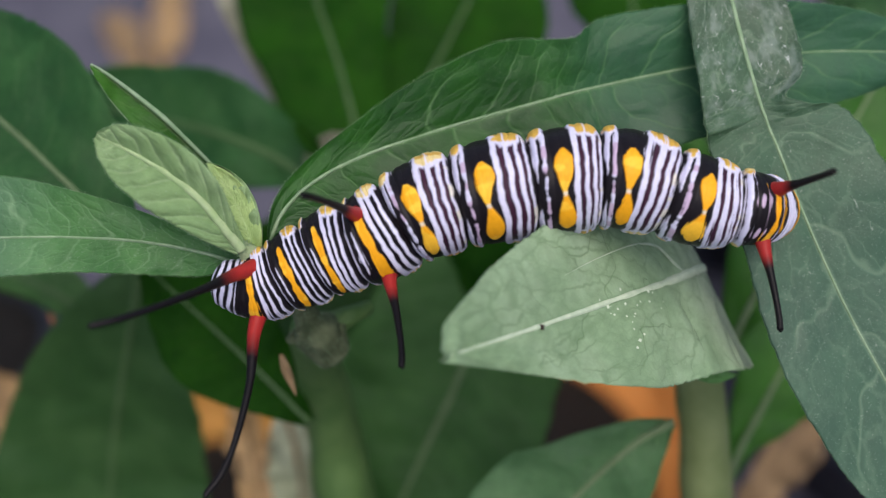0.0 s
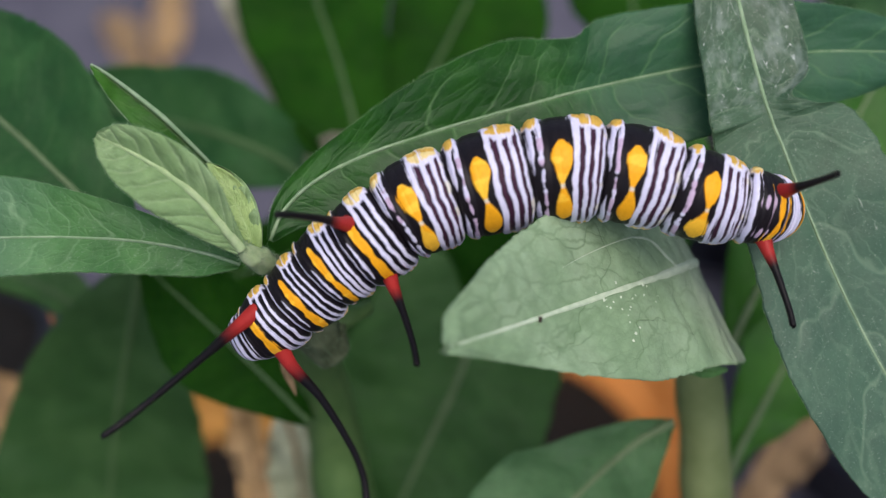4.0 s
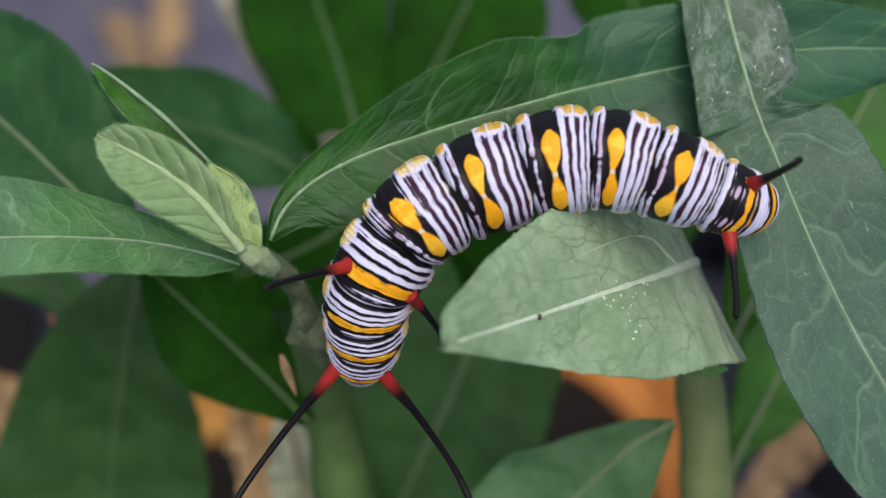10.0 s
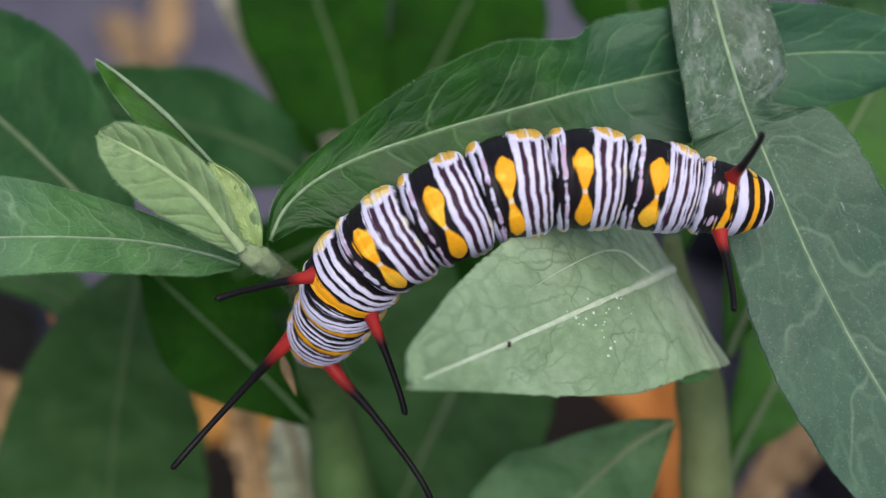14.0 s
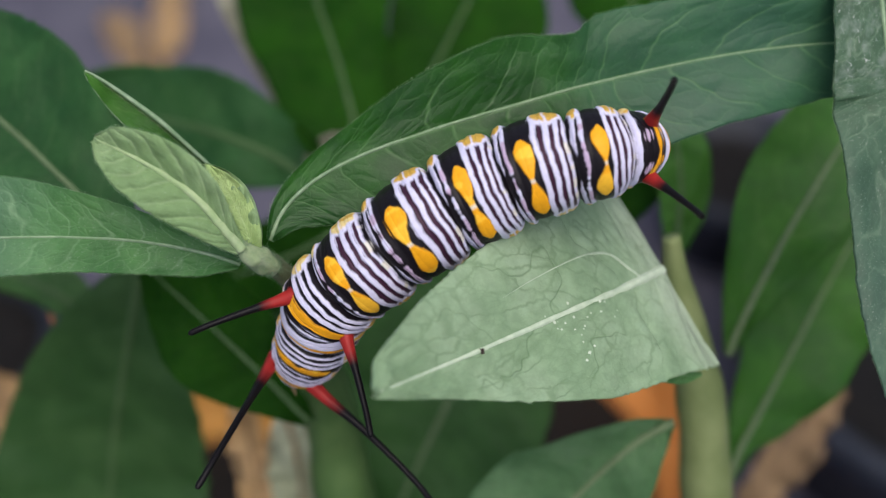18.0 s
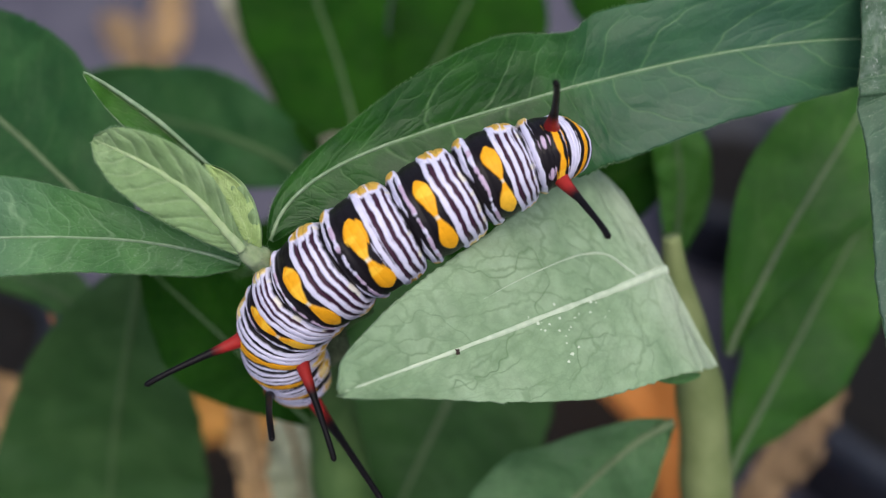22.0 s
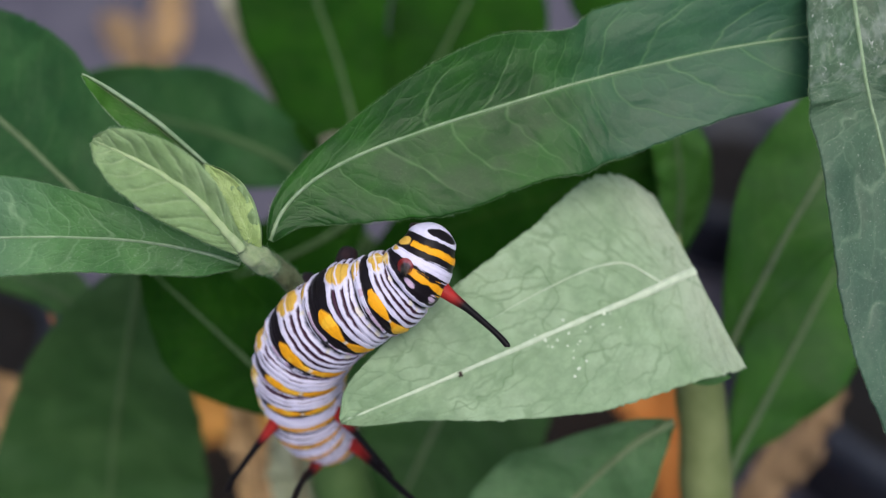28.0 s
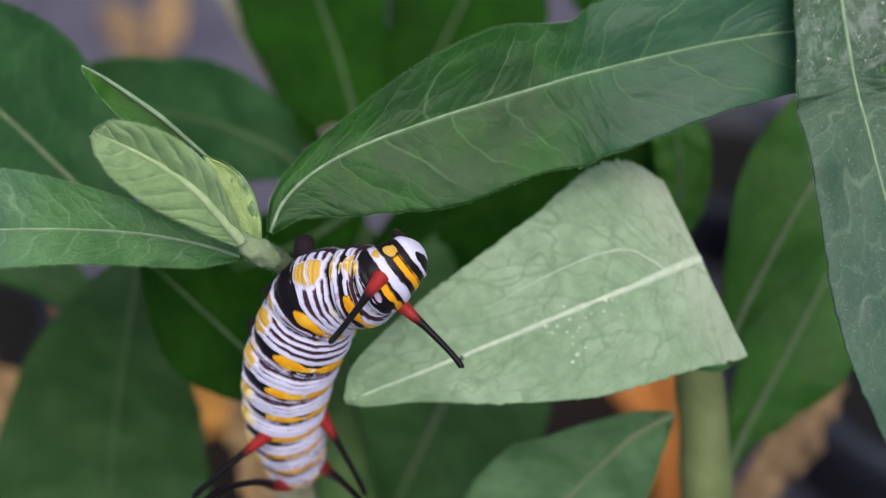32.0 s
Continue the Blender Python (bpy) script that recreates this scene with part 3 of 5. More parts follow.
pot((-0.07601, 0.12739, 0.00000), 0.045, 0.05, M_OCHRE, "orange clay pot on the paving", 0.034)
pot((-0.1375, 0.1930, 0.0), 0.012, 0.046, M_ORANGE, "small orange clay pot beside a black pot", 0.02)

# withered bits low down
def withered(points, material, label, lift=(20, 20), seed=0):
    ob = thing("dry_leaf", points[-1][:3], label, "dry leaf", "withered leaves")
    leaf("blade", ob, points, material, M_BROWN, "", lift, 0.003, seed, 40, 8, rag=0.2, rib_r=0.0005)
    return ob


M_BROWN = plain("brown_leaf", rgb(0.15, 0.095, 0.050), rgb(0.24, 0.16, 0.085), 100, 0.8)
M_DULL = plain("dull_leaf", rgb(0.24, 0.26, 0.16), rgb(0.38, 0.39, 0.27), 90, 0.7)
M_TAN = plain("tan_leaf", rgb(0.36, 0.225, 0.10), rgb(0.52, 0.35, 0.18), 150, 0.8)
withered([(-0.02923, 0.02894, 0.25681, 0.00064, 0.00064), (-0.02779, 0.02417, 0.25281, 0.00208, 0.00271), (-0.02666, 0.01978, 0.24782, 0.00273, 0.00353), (-0.02551, 0.01270, 0.23927, 0.00162, 0.00162)], M_TAN, "withered tan leaf hanging low", (20, 10), 71)
withered([(-0.02283, 0.02308, 0.26103, 0.00061, 0.00061), (-0.02053, 0.01956, 0.25808, 0.00444, 0.00306), (-0.01957, 0.01566, 0.25350, 0.00462, 0.00432), (-0.01903, 0.01009, 0.24622, 0.00156, 0.00156)], M_DULL, "dull grey-green round leaf hanging low", (-10, 15), 72)
withered([(0.06738, 0.04613, 0.22816, 0.00076, 0.00076), (0.06053, 0.03993, 0.22296, 0.00324, 0.00266), (0.05432, 0.03408, 0.21675, 0.00421, 0.00344), (0.04815, 0.02736, 0.20980, 0.00096, 0.00096)], M_BROWN, "withered tan leaf hanging low", (10, 10), 73)
withered([(-0.14493, 0.46203, 0.00276, 0.00599, 0.00599), (-0.13909, 0.42307, 0.00401, 0.00862, 0.00862), (-0.13829, 0.39753, 0.00346, 0.00840, 0.00560), (-0.13875, 0.38138, 0.00297, 0.00220, 0.00220)], M_DRY, "withered tan leaf lying on the paving", (10, 10), 74)
withered([(-0.17301, 0.41929, 0.00345, 0.00286, 0.00286), (-0.15841, 0.40122, 0.00395, 0.01123, 0.00843), (-0.14651, 0.37776, 0.00255, 0.00274, 0.00274)], M_BROWN, "withered brown leaf lying on the paving", (10, 10), 75)

# added stand-in for an unidentified orange-tan patch, built as a leaf
withered([(-0.07747, 0.04868, 0.23030, 0.00095, 0.00095), (-0.07385, 0.04431, 0.22663, 0.00381, 0.00343), (-0.07345, 0.03936, 0.22117, 0.00363, 0.00325), (-0.07534, 0.03325, 0.21474, 0.00096, 0.00096)], M_DRY, "withered tan leaf hanging low", (10, 10), 76)

leaf("bract", plant, [(-0.01586, 0.00109, 0.30263, 0.00017, 0.00017), (-0.01541, 0.00016, 0.30185, 0.00044, 0.00044), (-0.01504, -0.00021, 0.30023, 0.00033, 0.00039), (-0.01448, -0.00141, 0.29923, 0.00006, 0.00006)], M_BROWN, None, "dry tan bract at the stem joint", (25, 25), 0.0001, 44, 20, 6)

# small marks on the turned leaf: pale droplets and one dark speck
def on_leaf(ob, rows, cols, u, f):
    m = 2 * cols + 1
    return ob.data.vertices[round(u * rows) * m + cols + round(f * cols)].co


M_DROP = plain("white_droplet", rgb(0.46, 0.53, 0.40), rgb(0.60, 0.65, 0.54), 900, 0.4)
M_SPECK = plain("dark_speck", rgb(0.02, 0.012, 0.01), rgb(0.06, 0.03, 0.02), 900, 0.6)
for i in range(24):
    u, f = 0.36 + 0.05 * random.gauss(0, 1), 0.20 + 0.13 * random.gauss(0, 1)
    part("droplet", blob(on_leaf(pale_leaf, 180, 40, u + 0.08, f), random.uniform(0.00005, 0.00017), i, 2, 0.7, 0.4), M_DROP, pale_leaf)
part("speck", blob(on_leaf(pale_leaf, 180, 40, 0.61, 0.02) + FACE * 0.00014, 0.00021, 3, 3, 0.9, 0.5), M_SPECK, pale_leaf, "small dark brown speck")


def fuzz(ob, rows, cols, length, every, seed):
    """Short pale hairs along a leaf's edges."""
    rng = random.Random(seed)
    m = 2 * cols + 1
    verts, faces = [], []
    co = [v.co for v in ob.data.vertices[:(rows + 1) * m]]
    for i in range(1, rows):
        for j, k in ((0, 1), (m - 1, m - 2)):
            for _ in range(every):
                f = rng.random()
                e = co[i * m + j].lerp(co[(i + 1) * m + j], f)
                out = (co[i * m + j] - co[i * m + k]).normalized()
                along = (co[(i + 1) * m + j] - co[i * m + j]).normalized()
                tip = e + (out + along * rng.uniform(-0.4, 0.8) + FACE * rng.uniform(-0.3, 0.6)) * length * rng.uniform(0.5, 1.2)
                n = len(verts)
                verts += [e - along * 0.000014, e + along * 0.000014, tip, e + FACE * 0.000022]
                faces += [(n, n + 1, n + 2), (n + 1, n + 3, n + 2), (n + 3, n, n + 2)]
    hairs = part("hairs", mesh_of("hairs", verts, faces, False), M_HAIR, ob)
    tagged(hairs, "", "", "", "stuff")


def fur(ob, count, length, seed):
    """Fine pale down on a part."""
    rng = random.Random(seed)
    verts, faces = [], []
    base = list(ob.data.vertices)
    for _ in range(count):
        v = rng.choice(base)
        side = v.normal.orthogonal().normalized()
        at = v.co + side * rng.uniform(-0.0001, 0.0001)
        tip = at + (v.normal + Vector([rng.uniform(-0.7, 0.7) for i in range(3)])) * length * rng.uniform(0.5, 1.2)
        n = len(verts)
        verts += [at - side * 0.000014, at + side * 0.000014, tip, at + v.normal.cross(side) * 0.000022]
        faces += [(n, n + 1, n + 2), (n + 1, n + 3, n + 2), (n + 3, n, n + 2)]
    tagged(part("hairs", mesh_of("hairs", verts, faces, False), M_HAIR, ob), "", "", "", "stuff")


M_HAIR = plain("leaf_hair", rgb(0.16, 0.26, 0.13), rgb(0.24, 0.34, 0.2), 900, 0.7)
fuzz(main_leaf, 240, 40, 0.00024, 3, 1)
fuzz(right_leaf, 240, 40, 0.00022, 2, 2)
fuzz(pale_leaf, 180, 40, 0.00020, 2, 3)
fuzz(left_leaf, 180, 36, 0.00022, 2, 4)
fuzz(young_leaf, 160, 36, 0.00028, 3, 5)

for ob in (shoot_tip, stem_joint, shoot_stem):
    fur(ob, 900, 0.00032, 8)
for leaf_part, amount in ((main_leaf, 900), (young_leaf, 500)):
    for rib in [c for c in leaf_part.children if c.name.startswith("midrib")]:
        fur(rib, amount, 0.00016, 9)
# a side vein and the folded-under edge of the turned leaf
pts = [on_leaf(pale_leaf, 180, 40, u, f) + FACE * 0.00002 for u, f in ((0.17, 0.0), (0.21, -0.13), (0.26, -0.27), (0.32, -0.36), (0.39, -0.41), (0.47, -0.43), (0.54, -0.42))]
part("side_vein", mesh_of("side_vein", *tube(pts, [0.00012, 0.00012, 0.00011, 0.00009, 0.00007, 0.00004, 0.00001], 8, 5)), M_RIB_PALE, pale_leaf)
leaf("folded_edge", pale_leaf, [(0.02761, -0.00191, 0.30325, 0.00016, 0.00016), (0.02605, -0.00150, 0.30254, 0.00076, 0.00065), (0.02420, -0.00072, 0.30216, 0.00099, 0.00099), (0.02188, 0.00058, 0.30220, 0.00088, 0.00088), (0.02030, 0.00172, 0.30250, 0.00022, 0.00022)], M_LEAF, None, "dark green upper side folded under", (0, 0), 0.0002, 77, 30, 8)

M_HUSK = plain("husk", rgb(0.13, 0.13, 0.095), rgb(0.24, 0.235, 0.175), 150, 0.8)
leaf("withered_leaf", plant, [(-0.02134, 0.05412, 0.28186, 0.00024, 0.00024), (-0.02305, 0.05817, 0.28395, 0.00110, 0.00095), (-0.02667, 0.06454, 0.28669, 0.00144, 0.00128), (-0.03062, 0.07164, 0.29004, 0.00162, 0.00145), (-0.03383, 0.07825, 0.29297, 0.00033, 0.00033)], M_HUSK, None, "narrow brown withered leaf edge", (20, 20), 0.0006, 63, 40, 8)
leaf("young_leaf", plant, [(-0.00947, 0.03954, 0.29443, 0.00028, 0.00028), (-0.01177, 0.03928, 0.29421, 0.00097, 0.00084), (-0.01386, 0.03901, 0.29398, 0.00139, 0.00111), (-0.01570, 0.03886, 0.29255, 0.00112, 0.00084), (-0.01722, 0.03838, 0.29084, 0.00028, 0.00028)], M_HUSK, None, "curled grey-brown withered young leaf", (50, 40), 0.0004, 61, 40, 10)
leaf("young_leaf", plant, [(-0.01379, 0.03479, 0.29436, 0.00020, 0.00020), (-0.01515, 0.03584, 0.29524, 0.00089, 0.00082), (-0.01635, 0.03780, 0.29558, 0.00103, 0.00096), (-0.01757, 0.03947, 0.29567, 0.00062, 0.00055), (-0.01824, 0.04061, 0.29533, 0.00014, 0.00014)], M_DARK, None, "curled dark young leaf", (35, 35), 0.0003, 62, 40, 8)

# ---- caterpillar ----
U = 0.000048746
RADII = [(0.0, 32), (0.25, 42), (0.6, 51), (1, 62), (2, 72), (3, 78), (4, 83), (5, 88), (6, 92), (7, 93), (8, 89), (9, 81), (10, 64), (10.4, 57), (10.8, 44), (11.0, 34)]
SPAN = [86, 80, 75, 79, 104, 123, 134, 121, 126, 98, 90]
WHITE, BLACK, BROWN = (0.61, 0.59, 0.745), (0.009, 0.007, 0.009), (0.042, 0.015, 0.030)
YELLOW, PINK, DARK = (0.80, 0.36, 0.012), (0.50, 0.38, 0.52), (0.03, 0.015, 0.025)
RED, FLANK, PALE = (0.30, 0.028, 0.022), (0.58, 0.36, 0.065), (0.66, 0.62, 0.56)

AMBER = (0.86, 0.47, 0.035)
CREAM = (0.70, 0.55, 0.24)

OFF = 0.41        # where a segment's yellow marks lie in it


def radius(k):
    r = float(np.interp(k, [a for a, b in RADII], [b for a, b in RADII])) * U
    v = (k + OFF) % 1.0
    if 0.7 < k < 10.3:
        r *= 1.02 - 0.07 * math.exp(-(min(v, 1 - v) / 0.035) ** 2) - 0.075 * math.exp(-(min(v, 1 - v) / 0.11) ** 2) - 0.035 * (2 * v - 1) ** 2 - 0.022 * math.exp(-((v - 0.80) / 0.025) ** 2) - 0.02 * math.exp(-((v - 0.66) / 0.025) ** 2) - 0.02 * math.exp(-((v - 0.25) / 0.05) ** 2)
    return r


# white lines across a segment: middle, half width, share of beads
REAR_LINES = ((0.150, 0.031, 1.0), (0.575, 0.040, 0.0), (0.722, 0.034, 0.0), (0.848, 0.029, 0.0), (0.950, 0.022, 0.0))
FRONT_LINES = ((0.03, 0.024, 0.0), (0.590, 0.042, 0.0), (0.742, 0.036, 0.0), (0.888, 0.032, 0.0))


def lump(v, a):
    """How high the flank's swellings stand at v along a segment, 0 to 1."""
    best = 0.0
    for c, half, wide in ((0.75, 0.23, 19), (-0.25, 0.23, 19), (0.10, 0.11, 15)):
        e = 1 - ((a - 87) / wide) ** 2 - ((v - c) / half) ** 2
        best = max(best, e)
    return math.sqrt(best)


def stripes(k, ang):
    """The skin's colour at k along the body and ang degrees from the back's midline."""
    ca, sa = math.cos(radians(ang)), math.sin(radians(ang))
    seg = math.floor(k + OFF)
    w = noise.noise((k * 1.3, ca * 1.6, sa * 1.6))
    w2 = noise.noise((seg * 3.7, ca * 5.0, sa * 5.0))
    v = k + OFF - seg + 0.022 * w + 0.012 * w2 + 0.016 * noise.noise((seg * 7.1, ca * 2.2, sa * 2.2)) + 0.006 * noise.noise((k * 9.0, ca * 9.0, sa * 9.0))
    a = abs(ang)
    if k > 10.075:
        x = k + 0.02 * w + 0.012 * w2
        if x > 10.68:
            return BLACK if (a / 50) ** 2 + ((x - 10.84) / 0.10) ** 2 < 1 else WHITE
        if ((a - 84) / 15) ** 2 + ((x - 10.46) / 0.10) ** 2 < 1 or ((a - 92) / 12) ** 2 + ((x - 10.22) / 0.07) ** 2 < 1:
            return FLANK
        for end, c in ((10.12, BLACK), (10.29, WHITE), (10.42, BLACK), (10.53, YELLOW if a < 66 else BLACK), (10.69, BLACK)):
            if x < end:
                return c if a < 120 else (c if c is BLACK else PINK)
    if k < 0.62:
        x = (k * 6.2 + 0.3 * w) % 1.0
        return WHITE if x < 0.5 else BLACK
    if a > 126 + 9 * w:
        return DARK if w2 < 0.25 else PINK
    horned = seg in (1, 4, 10)
    front = seg < 5
    if horned and ((a - 52) / 11) ** 2 + ((v - 0.41) / 0.085) ** 2 < 1:
        return RED
    for c, half, wide in ((0.75, 0.185, 20), (-0.25, 0.185, 20), (0.10, 0.075, 17)):
        e = ((a - 88) / wide) ** 2 + ((v - c) / half) ** 2 - 0.5 * w2 - 0.35 * noise.noise((k * 11.0, ca * 7.0, sa * 7.0))
        if e < (1.4 if wide == 20 else 1.15):
            if wide == 20 and abs(v - c + 0.02 + 0.03 * w) < 0.012:
                return WHITE
            return (CREAM if w2 > 0.18 else FLANK) if e < 0.92 else WHITE
    # stripes lean back on the flanks
    v -= 0.0011 * max(0.0, a - 35) * (0.6 if v < 0.3 else 0.0)
    if horned:
        hw = ((0.085 if seg < 10 else 0.066) - 0.035 * math.exp(-(a / 8) ** 2)) if a < 58 else 0.0
    elif front:
        hw = 0.094 * math.sqrt(max(0.0, 1 - (a / 58) ** 4)) * (1 - 0.35 * math.exp(-(a / 9) ** 2)) * (1 + 0.35 * w2)
    else:
        s = (a - 2.0) / 48.0
        hw = (0.03 + 0.098 * math.sin(math.pi * min(1.0, s * 0.82)) ** 1.2) * min(1.0, math.sqrt(max(0.0, (1 - s) * 4.5))) if 0.0 < s < 1.0 else 0.0
    mid = 0.395 - 0.02 * w
    if abs(v - mid) < hw:
        return AMBER if w + 0.5 * w2 > 0.12 else YELLOW
    if not front and a < 3.2 and abs(v - mid) < 0.03:
        return PALE
    if seg == 10 and ((a - 27) / 11) ** 2 + ((v - 0.22) / 0.045) ** 2 < 1:
        return PINK
    fore = 0.034 * min(1.0, max(0.0, (a - 14 - 8 * w2) / 26))
    if not front and seg < 10 and abs(v - 0.045 - 0.01 * w2) < fore:
        return WHITE
    if seg in (2, 3, 4) and abs(v - 0.175) < (0.020 if seg == 2 else 0.036) * (1 + 0.5 * w2) * math.sqrt(max(0.0, 1 - (a / 31) ** 2)):
        return WHITE
    for i, (c, half, beads) in enumerate(FRONT_LINES if front else REAR_LINES):
        if seg == 10 and i == 0:
            c, half, beads = 0.06, 0.045, 0.0
        n = noise.noise((seg * 5.1 + i * 9.3, ca * 4.0, sa * 4.0))
        h = half * (1 + 0.3 * n) * (0.78 if seg < 3 else 1.0)
        c += 0.016 * noise.noise((seg * 1.9 + i * 3.3, ca * 2.6, sa * 2.6 + 4.0)) if i else 0.0
        if beads:
            far = min(1.0, max(0.0, (a - 24) / 22))
            n2 = noise.noise((seg * 2.3 + i * 4.7, ang / 5.5, 1.7))
            h *= 1 - beads * (1 - far) * min(1.0, max(0.0, 0.42 - 1.5 * n2))
        if abs(v - c) < h:
            return PINK if beads > 0.6 and a < 55 and n < 0.15 else PALE if c > 0.95 and n > 0.0 else WHITE
    return BROWN if 0.62 < v < 0.92 and not front else BLACK


def skin_at(k, ang):
    tones = [stripes(k + dk, ang + da) for dk in (-0.004, 0.004) for da in (-0.5, 0.5)]
    return tuple(sum(c[i] for c in tones) / 4 for i in range(3))


def body_ring(k0, k1, rows=22, sides=192):
    """One rigid ring of the body between k0 and k1, in its own space: x along the body, z to the back."""
    kc = 0.5 * (k0 + k1)
    unit = SPAN[min(max(int(kc), 0), 10)] * U
    verts, faces, cols = [], [], []
    over = 0.25 * (k1 - k0)
    a0, a1 = k0 - over, k1 + over
    if k0 < 0.3:
        a0 = k0
    if k1 > 10.95:
        a0, a1 = k0 - 0.04, k1
    for i in range(rows + 1):
        k = a0 + (a1 - a0) * i / rows
        r = radius(k)
        r *= 1 - 0.006 * (max(0.0, abs(k - kc) - 0.5 * (k1 - k0 - 0.125)) / 0.0625) ** 2
        if k1 > 10.95 and k > 10.75:
            r *= math.sqrt(max(0.0, 1 - ((k - 10.75) / (a1 - 10.75)) ** 2)) * 0.97 + 0.03
        if k0 < 0.05:
            r *= math.sqrt(max(0.02, 1 - max(0.0, (0.22 - k) / 0.22) ** 2))
        for j in range(sides):
            ang = 360.0 * j / sides - 180
            c = skin_at(k, ang)
            q = r * (0.985 + 0.026 * min(1.0, c[0] / 0.6))
            if 0.7 < k < 10.6:
                q *= 1 + 0.055 * lump((k + OFF) % 1.0, abs(ang))
            q *= 1 + 0.012 * noise.noise((k * 6, math.cos(radians(ang)) * 3, math.sin(radians(ang)) * 3))
            y, z = math.sin(radians(ang)) * q, math.cos(radians(ang)) * q
            if z < 0:
                z *= 0.86
            verts.append(((k - kc) * unit, y, z))
            cols.extend((*c, 1.0))
    for i in range(rows):
        for j in range(sides):
            n = (j + 1) % sides
            faces.append((i * sides + j, (i + 1) * sides + j, (i + 1) * sides + n, i * sides + n))
    faces.append(tuple(range(sides)))
    faces.append(tuple(rows * sides + j for j in range(sides))[::-1])
    me = mesh_of("body_ring", verts, faces)
    attr = me.color_attributes.new("skin", "FLOAT_COLOR", "POINT")
    attr.data.foreach_set("color", cols)
    return me


HOME = Vector((0.0, 0.0, 0.32))
caterpillar = thing("caterpillar", HOME, "striped black white and yellow caterpillar with three pairs of black filaments", "caterpillar")
RINGS = []
RINGS.append((0.14, part("head", body_ring(0.0, 0.28, 40), M_SKIN, caterpillar, "round black head with white rings")))
RINGS.append((0.44, part("body_ring", body_ring(0.28, 0.60), M_SKIN, caterpillar)))
for i in range(72):
    k0 = 0.59 + i / 8
    RINGS.append((k0 + 1 / 16, part("body_ring", body_ring(k0, k0 + 1 / 8), M_SKIN, caterpillar)))
for k0, k1 in ((9.59, 9.74), (9.74, 9.88), (9.88, 10.08), (10.08, 10.20), (10.20, 10.32), (10.32, 10.44), (10.44, 10.56)):
    RINGS.append(((k0 + k1) / 2, part("body_ring", body_ring(k0, k1), M_SKIN, caterpillar)))
RINGS.append((10.80, part("tail_end", body_ring(10.56, 11.04, 60), M_SKIN, caterpillar, "white rounded tail end with black plate")))


def filament(length, r):
    """A tapering feeler along z, red at its root and black beyond, a little bent at the tip."""
    b = length * (1.0 if length > 0.012 else 0.35)
    pts = [(0, 0, -0.04 * length), (0.005 * b, 0, 0.12 * length), (0.05 * b, 0, 0.38 * length), (0.055 * b, 0, 0.7 * length), (0.03 * b, 0, 0.88 * length), (-0.015 * b, 0, 0.985 * length), (-0.025 * b, 0, length), (-0.027 * b, 0, 1.006 * length)]
    verts, faces = tube(pts, [r * 2.2, r * 1.55, r * 0.92, r * 0.76, r * 0.78, r * 0.80, r * 0.56, r * 0.1], 14, 10)
    me = mesh_of("filament", verts, faces)
    attr = me.color_attributes.new("skin", "FLOAT_COLOR", "POINT")
    cols = []
    for v in verts:
        f = min(max((v.z / length - (0.10 if length > 0.012 else 0.17)) / 0.14, 0), 1)
        cols.extend([a * (1 - f) + b * f for a, b in zip((0.30, 0.022, 0.020), (0.006, 0.005, 0.006))] + [1.0])
    attr.data.foreach_set("color", cols)
    return me


LENGTHS = {1: 0.0163, 4: 0.0093, 10: 0.0079}
FEELERS = []
for k in (1, 4, 10):
    me = filament(LENGTHS[k], 0.00036 if k > 1 else 0.00037)
    for side in (-1, 1):
        FEELERS.append((k, side, part("filament", me, M_SKIN, caterpillar, "long black filament with red root")))

M_LEG = plain("leg_skin", rgb(0.008, 0.005, 0.006), rgb(0.028, 0.010, 0.011), 900, 0.5)
for k, ob in RINGS:
    seg, v = math.floor(k + OFF), k + OFF - math.floor(k + OFF)
    if 0.43 < v < 0.54 and seg in (2, 3, 5, 6, 7, 8) or ob.name.startswith("tail"):
        if seg == 3:
            continue
        r = radius(k)
        for side in (-1, 1):
            big = seg > 3
            verts, faces = tube([(0, side * r * 0.36, -r * 0.55), (0, side * r * 0.40, -r * 0.85), (0, side * r * 0.38, -r * (1.22 if big else 1.1))],
                                [r * 0.30, r * 0.24, r * 0.20] if big else [r * 0.16, r * 0.11, r * 0.04], 14, 5)
            part("proleg" if big else "leg", mesh_of("leg", verts, faces), M_LEG, ob, "stubby black leg")

POSES = []


def crawl(t, roll, turn, spine, tips):
    """One posture: the body's axis from head to tail, how far the back leans, how far the fore body turns against the rear, and the ends of the six filaments."""
    POSES.append((t, body_frames([np.array(p, float) for p in spine], roll, turn), [Vector(p) for p in tips]))


def body_frames(spine, roll, turn):
    """Places, directions and backs every tenth along the body; the back is carried along without twisting from the sixth segment."""
    ks = [i / 10 for i in range(111)]
    at = [Vector(curve_at(spine, k)) for k in ks]
    way = []
    for i in range(111):
        lo, hi = max(i - 2, 0), min(i + 2, 110)
        way.append((at[hi] - at[lo]).normalized())
    back = [None] * 111
    f = (FACE - way[75] * FACE.dot(way[75])).normalized()
    back[75] = f * math.cos(radians(roll)) + way[75].cross(f) * math.sin(radians(roll))
    for order in (range(76, 111), range(74, -1, -1)):
        last = 75
        for i in order:
            back[i] = way[last].rotation_difference(way[i]) @ back[last]
            back[i] = (back[i] - way[i] * back[i].dot(way[i])).normalized()
            last = i
    for i in range(75):
        a = radians(turn) * min(1.0, (75 - i) / 30)
        back[i] = back[i] * math.cos(a) + way[i].cross(back[i]) * math.sin(a)
    return at, way, back


